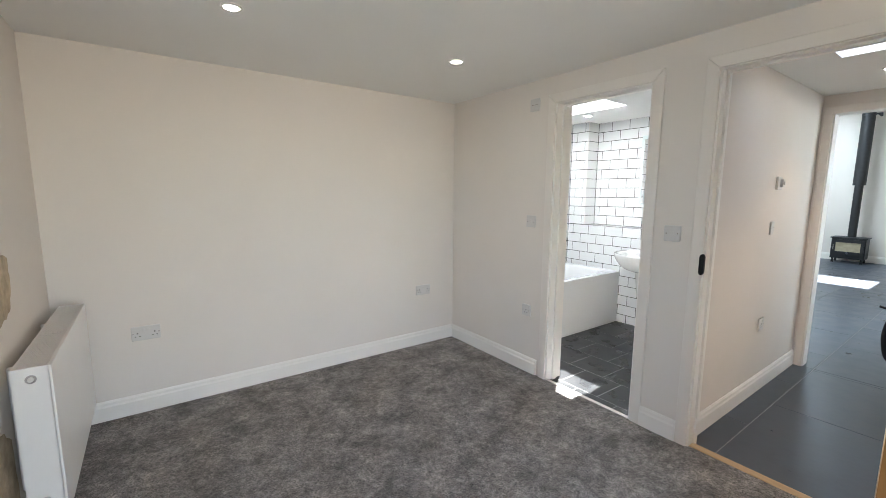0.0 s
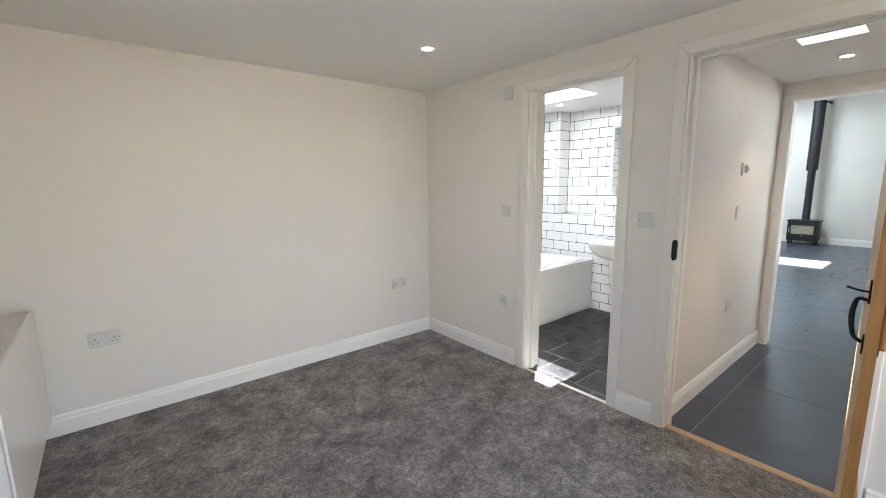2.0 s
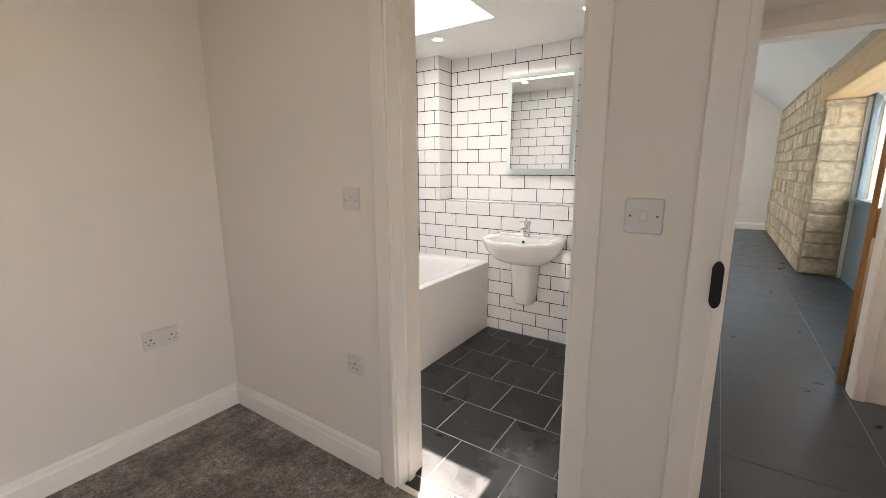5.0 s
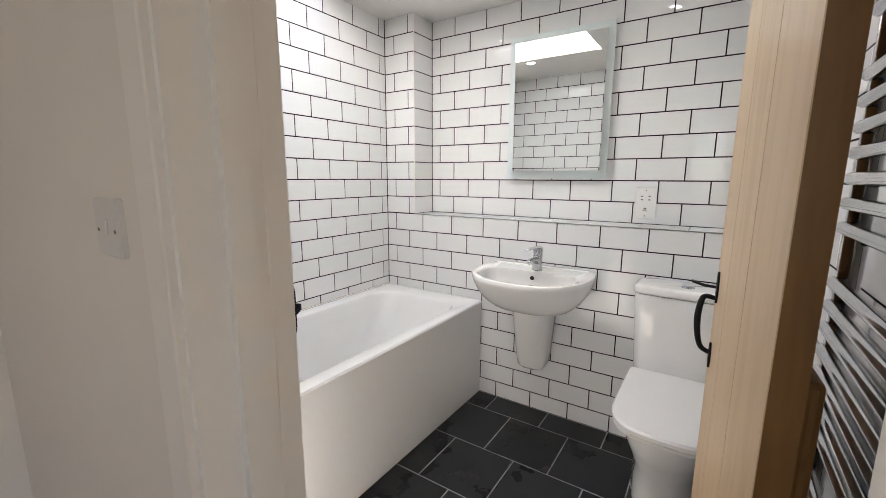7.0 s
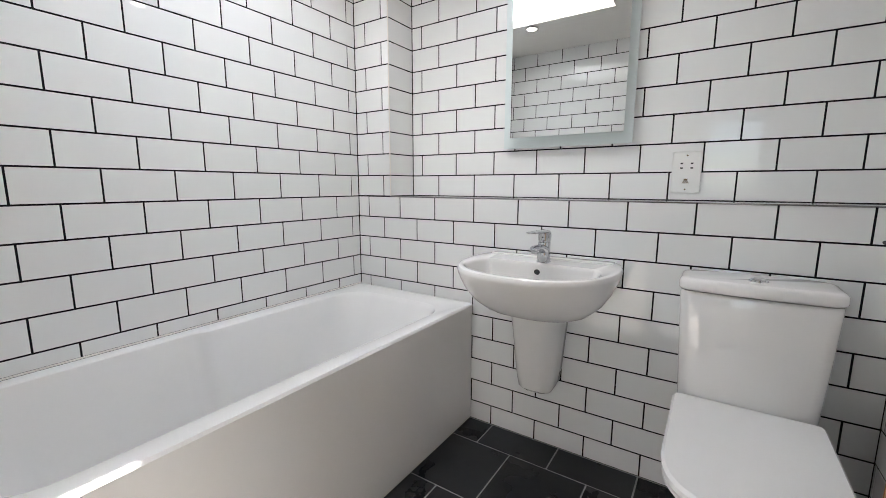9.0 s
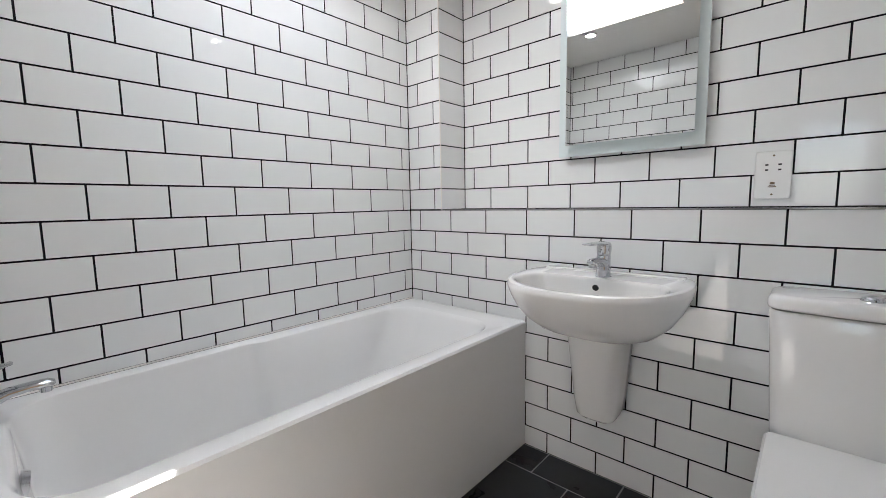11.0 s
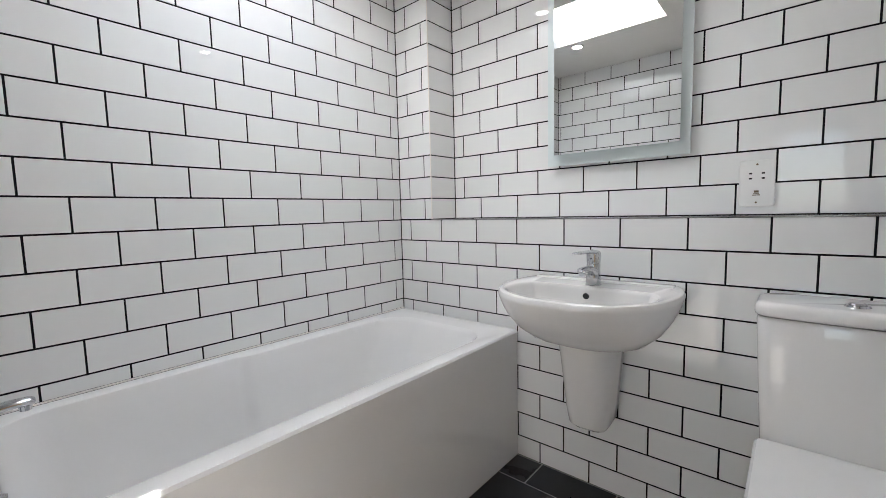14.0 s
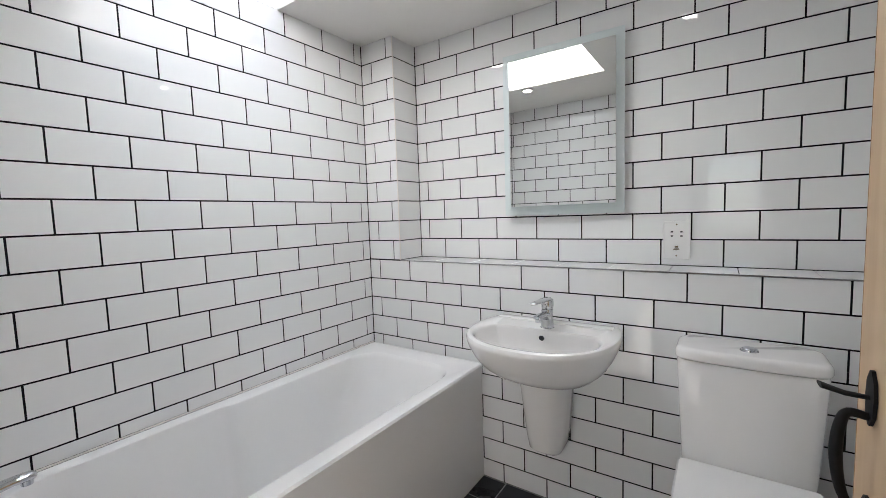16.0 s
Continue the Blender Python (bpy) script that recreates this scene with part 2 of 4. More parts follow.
def link_mesh(name, bm, mat, parent=None, label="", smooth=False, kind=""):
    me = bpy.data.meshes.new(name)
    bmesh.ops.recalc_face_normals(bm, faces=bm.faces)
    bm.to_mesh(me)
    bm.free()
    if smooth:
        for p in me.polygons:
            p.use_smooth = True
        me.set_sharp_from_angle(angle=radians(38))
    me.materials.append(mat)
    ob = new(name, me)
    if parent:
        ob.parent = parent
    return tagged(ob, label, kind=kind)


def part(name, bm, mat, parent, label="", smooth=False):
    return link_mesh(name, bm, mat, parent, label, smooth)


def structure(name, bm, mat, label, parent=None):
    return link_mesh(name, bm, mat, parent, label, kind="structure")


def thing(name, label, category, group="", at=(0, 0, 0)):
    ob = new(name)
    ob.location = at
    ob.empty_display_size = 0.05
    return tagged(ob, label, category, group)


def box(bm, x0, x1, y0, y1, z0, z1, bevel=0.0, seg=2):
    vs = [bm.verts.new((x, y, z)) for x in (x0, x1) for y in (y0, y1) for z in (z0, z1)]
    quads = [(0, 1, 3, 2), (4, 6, 7, 5), (0, 4, 5, 1), (2, 3, 7, 6), (0, 2, 6, 4), (1, 5, 7, 3)]
    fs = [bm.faces.new([vs[i] for i in q]) for q in quads]
    if bevel:
        es = list({e for f in fs for e in f.edges})
        bmesh.ops.bevel(bm, geom=es, offset=bevel, segments=seg, affect="EDGES", profile=0.5)
    return bm


def boxes(*specs, bevel=0.0):
    bm = bmesh.new()
    for s in specs:
        box(bm, *s, bevel=bevel)
    return bm


def tube(bm, a, b, r0, r1=None, seg=16, caps=True):
    a, b = Vector(a), Vector(b)
    r1 = r0 if r1 is None else r1
    q = (b - a).to_track_quat("Z", "Y")
    rings = []
    for p, r in ((a, r0), (b, r1)):
        rings.append([bm.verts.new(p + q @ Vector((r * math.cos(2 * math.pi * i / seg), r * math.sin(2 * math.pi * i / seg), 0))) for i in range(seg)])
    for i in range(seg):
        bm.faces.new((rings[0][i], rings[0][(i + 1) % seg], rings[1][(i + 1) % seg], rings[1][i]))
    if caps:
        bm.faces.new(rings[0][::-1])
        bm.faces.new(rings[1])
    return bm


def loft(bm, rings, close_first=True, close_last=True):
    made = [[bm.verts.new(p) for p in ring] for ring in rings]
    k = len(made[0])
    for a, b in zip(made, made[1:]):
        for i in range(k):
            bm.faces.new((a[i], a[(i + 1) % k], b[(i + 1) % k], b[i]))
    if close_first:
        bm.faces.new(made[0][::-1])
    if close_last:
        bm.faces.new(made[-1])
    return bm


def sweep(bm, points, radii, seg=12):
    """A round bar through the points; each radius may be a pair (across, up)."""
    pts = [Vector(p) for p in points]
    way = (pts[1] - pts[0]).normalized()
    side = way.cross(Vector((0, 0, 1)))
    side = side.normalized() if side.length > 1e-3 else way.cross(Vector((0, 1, 0))).normalized()
    rings = []
    for i, p in enumerate(pts):
        d = (pts[min(i + 1, len(pts) - 1)] - pts[max(i - 1, 0)]).normalized()
        side = (side - d * side.dot(d)).normalized()
        up = side.cross(d).normalized()
        r = radii[i] if isinstance(radii[i], tuple) else (radii[i], radii[i])
        rings.append([p + side * r[0] * math.cos(2 * math.pi * j / seg) + up * r[1] * math.sin(2 * math.pi * j / seg) for j in range(seg)])
    return loft(bm, rings)


def round_rect(cx, cy, hx, hy, r, z, n=8):
    out = []
    for qx, qy, start in ((1, 1, 0), (-1, 1, 90), (-1, -1, 180), (1, -1, 270)):
        for i in range(n + 1):
            a = radians(start + 90 * i / n)
            out.append(Vector((cx + qx * (hx - r) + r * math.cos(a), cy + qy * (hy - r) + r * math.sin(a), z)))
    return out

# ---- structure: floors ----


WX, WIN = -1.745, -1.63
SOUTH = -1.99
REC = 0.185
PILLAR = -0.215
OPEN_A, OPEN_B, HEAD = -1.195, -1.83, 1.96
HALL_A, HALL_B = -2.172, -2.87

# out of view; acts only as a warm reflector below the windows
ground = boxes((-60, 70, -60, 60, -0.40, -0.34))
structure("ground", ground, UNSEEN_GROUND, "unseen brown ground round the house, coloured for its bounced light")
carpet = bmesh.new()
box(carpet, -4.80, WX + 0.01, -4.6, 0.05, -0.10, 0.010)
structure("floor_bedroom", carpet, CARPET_M, "mottled grey brown twist pile carpet")
bath_floor = structure("floor_bathroom", boxes((WX + 0.01, REC + 0.1, SOUTH - 0.02, 0.05, -0.10, -0.0014)), SLATE_GROUT, "grouted screed under dark slate tiles")
hall_floor = structure("floor_hall", boxes((WX + 0.01, 8.2, -3.60, -2.02, -0.10, -0.0022), (0.28, 8.2, -2.02, 2.1, -0.10, -0.0022)), SLATE_GROUT, "grouted screed under large slate slabs")

# ---- structure: walls ----
structure("wall_bedroom_north", boxes((-4.9, WX, -0.05, 0.10, 0, CEIL)), PAINT, "off-white painted plaster wall of the bedroom")
J = 0.024
bm = boxes((WX, -1.70, OPEN_A + J, 0.10, 0, CEIL), (WX, -1.70, OPEN_B - J, OPEN_A + J, HEAD + 0.03, CEIL), (WX, -1.70, HALL_A + J, OPEN_B - J, 0, CEIL),
           (WX, -1.70, HALL_B - J, HALL_A + J, HEAD + 0.03, CEIL), (WX, -1.70, -4.7, HALL_B - J, 0, CEIL))
structure("wall_bedroom_east", bm, PAINT, "off-white painted plaster wall with two door openings")
bm = boxes((-4.90, -4.50, -1.35, -0.05, 0, CEIL), (-4.90, -4.50, -2.65, -1.35, 0, 0.88), (-4.90, -4.50, -2.65, -1.35, 1.95, CEIL),
           (-4.90, -4.50, -4.7, -2.65, 0, CEIL))
structure("wall_bedroom_west", bm, PAINT, "off-white painted thick outer wall with a deep window opening")
structure("wall_bedroom_south", boxes((-4.9, -4.1, -4.75, -4.6, 0, CEIL), (-2.3, -1.70, -4.75, -4.6, 0, CEIL), (-4.1, -2.3, -4.75, -4.6, 2.05, CEIL)), PAINT, "off-white painted plaster wall behind the bedroom")
structure("ceiling_bedroom", boxes((-4.9, -1.70, -4.7, 0.10, CEIL, CEIL + 0.12)), CEILING, "matt white bedroom ceiling")

# bathroom walls: dark grout backing, tiled below
G = 0.0016
wall_n = structure("wall_bathroom_north", boxes((-1.70, REC + 0.1, G, 0.10, 0, CEIL)), GROUT, "dark grouted wall behind white metro tiles")
wall_e = structure("wall_bathroom_east", boxes((G, REC + 0.12, SOUTH - 0.1, 0, 0, 1.016 - G), (REC + G, REC + 0.12, SOUTH - 0.1, PILLAR, 1.016 - G, CEIL)),
                   GROUT, "dark grouted wall with a boxed ledge behind white metro tiles")
pillar = structure("wall_bathroom_pillar", boxes((G, REC + 0.12, PILLAR + G, 0, 1.016 - G, CEIL)), GROUT, "dark grouted boxed corner behind white metro tiles")
wall_s = structure("wall_bathroom_south", boxes((WX + 0.045, REC + 0.12, SOUTH - 0.07, SOUTH - G, 0, CEIL)), GROUT, "dark grouted wall behind white metro tiles and a towel rail")
wall_w = structure("wall_bathroom_west", boxes((-1.70, WIN - G, OPEN_A + J, 0, 0, CEIL), (-1.70, WIN - G, OPEN_B - J, OPEN_A + J, HEAD + 0.03, CEIL),
                   (-1.70, WIN - G, SOUTH, OPEN_B - J, 0, CEIL)), GROUT, "dark grouted wall behind white metro tiles beside the door")
SKX0, SKX1, SKY0, SKY1 = -1.01, -0.49, -0.945, 0.0
bm = boxes((-1.70, SKX0, SOUTH - 0.1, 0.1, CEIL, CEIL + 0.1), (SKX1, REC + 0.12, SOUTH - 0.1, 0.1, CEIL, CEIL + 0.1),
           (SKX0, SKX1, SOUTH - 0.1, SKY0, CEIL, CEIL + 0.1), (SKX0, SKX1, SKY1, 0.1, CEIL, CEIL + 0.1))
structure("ceiling_bathroom", bm, CEILING, "matt white bathroom ceiling with a roof light opening")
# last box is an unseen strip added to keep sun off the bath deck
bm = boxes((SKX0 - 0.03, SKX0, SKY0, SKY1, CEIL + 0.1, 2.62), (SKX1, SKX1 + 0.03, SKY0, SKY1, CEIL + 0.1, 2.62),
           (SKX0 - 0.03, SKX1 + 0.03, SKY0 - 0.03, SKY0, CEIL + 0.1, 2.62), (SKX0 - 0.03, SKX1 + 0.03, SKY1, SKY1 + 0.03, CEIL + 0.1, 2.62),
           (SKX0, SKX1, SKY1 - 0.165, SKY1, 2.56, 2.62))
roof_light = structure("window_roof_light", bm, SHAFT, "white lined roof light shaft over the bath, with an added sun-blocking strip")

# hall
structure("wall_hall_north", boxes((WIN - 0.008, 0.158, -2.13, -2.06, 0, CEIL)), PAINT, "off-white painted plaster wall of the hall")
structure("wall_hall_south", boxes((-1.70, 0.27, -3.12, -3.02, 0, CEIL)), PAINT, "off-white painted plaster wall of the hall")
bm = boxes((0.16, 0.27, -2.181, -2.06, 0, 3.6), (0.16, 0.27, -2.904, -2.181, HEAD + 0.024, 3.6), (0.16, 0.27, -3.12, -2.904, 0, 3.6), (0.20, 0.27, -2.06, 2.1, 0, 3.6))
structure("wall_hall_end", bm, PAINT, "off-white painted wall round the doorway to the living room")
# gap left in the hall ceiling so the added lamp shows as a strip
bm = boxes((-1.70, -1.30, -3.12, -2.06, HALL_CEIL, CEIL + 0.1), (-0.92, 0.16, -3.12, -2.06, HALL_CEIL, CEIL + 0.1),
           (-1.30, -0.92, -3.12, -2.68, HALL_CEIL, CEIL + 0.1), (-1.30, -0.92, -2.42, -2.06, HALL_CEIL, CEIL + 0.1))
structure("ceiling_hall", bm, CEILING, "matt white hall ceiling with a small lamp-lit opening for a bright strip")

# living room
structure("wall_living_east", boxes((7.9, 8.1, -3.6, 2.1, 0, 3.7)), PAINT, "bright white gable wall behind the stove")
structure("wall_living_north", boxes((0.27, 7.9, 1.9, 2.1, 0, 3.7)), PAINT, "white painted living room wall")
bm = boxes((3.60, 7.9, -3.55, -3.06, 0, 2.44), (0.27, 3.60, -3.55, -3.06, 2.26, 2.44), (-1.70, 0.3, -3.55, -3.12, 0, 2.44))
south_living = structure("wall_living_south", bm, MORTAR, "pale rubble stone wall with a wide glazed opening")
def slab(x0, x1, y0, z0, y1, z1, thick=0.12):
    b = bmesh.new()
    loft(b, [[Vector((x, y0, z0)), Vector((x, y1, z1)), Vector((x, y1, z1 + thick)), Vector((x, y0, z0 + thick))] for x in (x0, x1)])
    return b
structure("ceiling_living_south", slab(0.2, 8.0, -3.55, 1.96, -1.85, 3.36), CEILING, "sloping white ceiling over the stone wall")
bm = boxes((0.2, 5.8, -1.85, 1.95, 3.36, 3.48), (6.7, 8.0, -1.85, 1.95, 3.36, 3.48), (5.8, 6.7, -0.2, 1.95, 3.36, 3.48), (5.8, 6.7, -1.85, -1.1, 3.36, 3.48))
structure("ceiling_living_flat", bm, CEILING, "white living room ceiling with a roof light")

# ---- trim ----


def frame_trim(name, xa, xb, ya, yb, top, label, face_dir):
    """Lining and architraves of a door opening in a wall that runs along y; ya is the north jamb."""
    t = 0.022
    lining = boxes((xa, xb, ya, ya + t, 0, top), (xa, xb, yb - t, yb, 0, top), (xa, xb, yb - t, ya + t, top, top + t))
    f = structure(name, lining, GLOSS, label)
    return f


def architrave(door, x, sign, ya, yb, top, w=0.060, d=0.013):
    """Plain flat boards with softened edges."""
    def strip(along, a0, a1, inner, out):
        bm = bmesh.new()
        prof = [(0.0, 0.0), (0.0, d - 0.003), (0.0012, d - 0.001), (0.0035, d), (w - 0.005, d), (w - 0.0015, d - 0.0015), (w, d - 0.004), (w, 0.0)]
        rings = []
        for a in (a0, a1):
            ring = []
            for u, h in prof:
                xx = x + sign * h
                if along == "z":
                    ring.append(Vector((xx, inner + out * u, a if a == a0 else a + u)))
                else:
                    ring.append(Vector((xx, a + (u if a > (ya + yb) / 2 else -u), inner + u)))
            rings.append(ring)
        loft(bm, rings)
        return bm
    for nm, b in (("architrave", strip("z", 0.0, top, ya + 0.006, 1)), ("architrave", strip("z", 0.0, top, yb - 0.006, -1)), ("architrave", strip("y", yb - 0.006, ya + 0.006, top + 0.004, 1))):
        part(nm, b, CASING, door)


frame1 = frame_trim("door_1", WX - 0.002, WIN + 0.002, OPEN_A, OPEN_B, HEAD, "white painted door frame to the bathroom", -1)
architrave(frame1, WX - 0.001, -1, OPEN_A + 0.004, OPEN_B - 0.004, HEAD)
architrave(frame1, WIN + 0.001, 1, OPEN_A + 0.004, OPEN_B - 0.004, HEAD, w=0.045)
bm = bmesh.new()
box(bm, WIN + 0.0205, WIN + 0.042, OPEN_A + 0.0097, OPEN_A + 0.048, 0.0, 2.0, bevel=0.004)
box(bm, WIN + 0.0025, WIN + 0.0415, OPEN_A + 0.0005, OPEN_A + 0.0095, 0.0, 1.999, bevel=0.001)
part("keeper_board", bm, GLOSS, frame1, "white painted timber board that carries the latch keeper")
part("door_stop", boxes((-1.690, -1.652, OPEN_A - 0.012, OPEN_A, 0, HEAD - 0.012), (-1.735, -1.700, OPEN_B, OPEN_B + 0.004, 0, HEAD - 0.012), (-1.690, -1.652, OPEN_B, OPEN_A, HEAD - 0.012, HEAD)), GLOSS, frame1)
frame2 = frame_trim("door_2", WX - 0.002, WIN - 0.01, HALL_A, HALL_B, HEAD, "white painted door frame to the hall", -1)
architrave(frame2, WX - 0.001, -1, HALL_A + 0.004, HALL_B - 0.004, HEAD)
part("door_stop", boxes((-1.70, -1.672, HALL_A - 0.012, HALL_A, 0, HEAD - 0.012), (-1.70, -1.672, HALL_B, HALL_B + 0.012, 0, HEAD - 0.012), (-1.70, -1.672, HALL_B, HALL_A, HEAD - 0.012, HEAD)), GLOSS, frame2)
frame3 = frame_trim("door_3", 0.158, 0.272, -2.205, -2.88, HEAD, "white painted door frame to the living room", -1)
architrave(frame3, 0.159, -1, -2.201, -2.884, HEAD, w=0.05)


def skirting(name, a, b, normal, label, h=0.118, base=0.008, material_=None):
    """A moulded skirting board from a to b (x, y); normal points into the room."""
    a, b, nrm = Vector((*a, 0)), Vector((*b, 0)), Vector((*normal, 0))
    prof = [(0, 0), (0.018, 0), (0.018, h - 0.034), (0.013, h - 0.024), (0.012, h - 0.010), (0.006, h), (0, h)]
    bm = bmesh.new()
    loft(bm, [[p + nrm * u + Vector((0, 0, base + z)) for u, z in prof] for p in (a, b)])
    return structure(name, bm, GLOSS, label)


skirting("baseboard_bedroom_north", (-4.50, -0.05), (WX - 0.018, -0.05), (0, -1), "white moulded skirting board along the bedroom wall")
skirting("baseboard_bedroom_east", (WX, -0.05), (WX, OPEN_A + 0.098), (-1, 0), "white moulded skirting board beside the bathroom door")
skirting("baseboard_between_doors", (WX, OPEN_B - 0.07), (WX, HALL_A + 0.07), (-1, 0), "short white skirting board between two doors")
skirting("baseboard_bedroom_far", (WX, HALL_B - 0.08), (WX, -4.6), (-1, 0), "white moulded skirting board along the bedroom wall")
skirting("baseboard_bedroom_west", (-4.50, -4.6), (-4.50, -0.07), (1, 0), "white moulded skirting board under the window")
skirting("baseboard_hall_north", (WIN, -2.13), (0.158, -2.13), (0, -1), "white moulded skirting board along the hall", base=0)
skirting("baseboard_living_east", (7.9, 1.9), (7.9, -3.06), (-1, 0), "white skirting board behind the stove", base=0, h=0.14)
structure("threshold_1", boxes((WX - 0.004, WX + 0.022, OPEN_B, OPEN_A, 0.004, 0.013), bevel=0.002), GLOSS, "narrow pale threshold strip at the bathroom door")
structure("threshold_2", boxes((WX + 0.01, WX + 0.055, HALL_B, HALL_A, 0.002, 0.016), bevel=0.004), OAK_STRIP, "pale oak threshold strip between carpet and slate")

# ---- ledged plank doors ----


def plank_door(name, label, hinge, angle, width, height=1.945, hand=1, flip=1):
    """A ledged and boarded oak door. Local x runs from the hinge edge, the boards' face looks to +y; the ledges are behind."""
    d = thing(name, label, "door")
    d.matrix_world = pose(hinge[0], hinge[1], 0.012, 0, 0, angle)
    n = 3
    bw = width / n
    for i in range(n):
        bm = bmesh.new()
        x0, x1 = i * bw, (i + 1) * bw
        v = 0.0022
        prof = [(x0 + 0.0003, 0), (x1 - 0.0003, 0), (x1 - 0.0003, 0.022 - v), (x1 - v, 0.022), (x0 + v, 0.022), (x0 + 0.0003, 0.022 - v)]
        loft(bm, [[Vector((x, y * flip, z)) for x, y in prof] for z in (0, height)])
        part("board", bm, OAK, d)
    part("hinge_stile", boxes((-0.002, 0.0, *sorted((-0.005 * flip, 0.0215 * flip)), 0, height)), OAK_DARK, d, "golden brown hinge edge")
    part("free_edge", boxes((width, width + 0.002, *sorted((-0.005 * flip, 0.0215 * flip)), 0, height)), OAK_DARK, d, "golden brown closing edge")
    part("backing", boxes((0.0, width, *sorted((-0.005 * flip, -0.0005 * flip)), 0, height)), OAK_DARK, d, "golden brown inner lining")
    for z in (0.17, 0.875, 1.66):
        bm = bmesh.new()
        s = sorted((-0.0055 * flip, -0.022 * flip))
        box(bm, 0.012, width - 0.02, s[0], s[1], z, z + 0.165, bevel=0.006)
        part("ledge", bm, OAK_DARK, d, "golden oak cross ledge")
    return d


def rounded(pts, radii, k=5):
    """More points along a smooth curve through the given ones."""
    p = [Vector(q) for q in pts]
    p = [p[0]] + p + [p[-1]]
    out, rad = [], []
    for i in range(1, len(p) - 2):
        for j in range(k):
            t = j / k
            out.append(0.5 * (2 * p[i] + (p[i + 1] - p[i - 1]) * t + (2 * p[i - 1] - 5 * p[i] + 4 * p[i + 1] - p[i + 2]) * t * t + (3 * p[i] - p[i - 1] - 3 * p[i + 1] + p[i + 2]) * t ** 3))
            rad.append(radii[i - 1] + (radii[i] - radii[i - 1]) * t)
    return out + [p[-1]], rad + [radii[-1]]


def thumb_latch(parent, x, z, side, out=0.029):
    """A black iron thumb latch with a D handle on the face at side * y."""
    y = side[0]
    s = side[1]
    h = new("latch_handle")
    h.parent = parent
    for zc, hh in ((z + 0.078, 0.036), (z - 0.076, 0.030)):
        bm = bmesh.new()
        ring = []
        for k in range(10):
            a = 2 * math.pi * k / 10
            ring.append((0.014 * math.cos(a) * (1 if abs(math.sin(a)) < 0.8 else 0.6), hh * math.sin(a)))
        loft(bm, [[Vector((x + u, y + s * t, zc + w)) for u, w in ring] for t in (0, 0.004)])
        part("escutcheon", bm, IRON, h)
    pts = [(x, y + s * 0.004, z + 0.054), (x, y + s * 0.022, z + 0.056), (x, y + s * out, z + 0.040), (x, y + s * (out + 0.003), z + 0.004),
           (x, y + s * (out - 0.001), z - 0.036), (x, y + s * 0.020, z - 0.060), (x, y + s * 0.004, z - 0.070)]
    pts, rad = rounded(pts, [0.005, 0.0055, 0.0062, 0.0070, 0.0062, 0.0055, 0.005])
    bm = bmesh.new()
    sweep(bm, pts, rad, 10)
    part("grip", bm, IRON, h, smooth=True)
    bm = bmesh.new()
    sweep(bm, [(x, y + s * 0.002, z + 0.078), (x, y + s * 0.026, z + 0.080), (x, y + s * 0.050, z + 0.087)], [(0.004, 0.003), (0.006, 0.003), (0.013, 0.0025)], 10)
    part("thumb_piece", bm, IRON, h, smooth=True)
    return h


bath_door = plank_door("door_leaf", "pale oiled oak plank door standing open into the bathroom", (-1.520, -1.808), 3.2, 0.640)
thumb_latch(bath_door, 0.585, 0.912, (0.0225, 1))
thumb_latch(bath_door, 0.585, 0.912, (-0.0055, -1), 0.036)
hall_door = plank_door("door_leaf", "pale oiled oak plank door standing open into the bedroom", (-1.765, -2.884), 185.1, 0.650, flip=-1)
thumb_latch(hall_door, 0.60, 0.955, (-0.0225, -1))
thumb_latch(hall_door, 0.60, 0.955, (0.0055, 1), 0.036)
living_door = plank_door("door_leaf", "oak plank door folded back into the living room", (0.30, -2.868), -20.0, 0.66)

# ---- bathroom fittings ----


def dense_ring(x0, x1, y0, y1, r, z, n=7, k=30):
    """A rounded rectangle with extra points along its straight sides, counter-clockwise."""
    out = []
    corners = [((x1 - r, y1 - r), 0), ((x0 + r, y1 - r), 90), ((x0 + r, y0 + r), 180), ((x1 - r, y0 + r), 270)]
    for i, ((cx, cy), start) in enumerate(corners):
        arc = [Vector((cx + r * math.cos(radians(start + 90 * j / n)), cy + r * math.sin(radians(start + 90 * j / n)), z)) for j in range(n + 1)]
        (nx, ny), ns = corners[(i + 1) % 4]
        first = Vector((nx + r * math.cos(radians(ns)), ny + r * math.sin(radians(ns)), z))
        out += arc + [arc[-1].lerp(first, j / k) for j in range(1, k)]
    return out


def smooth_step(a, b, v):
    t = min(1, max(0, (v - a) / (b - a)))
    return t * t * (3 - 2 * t)


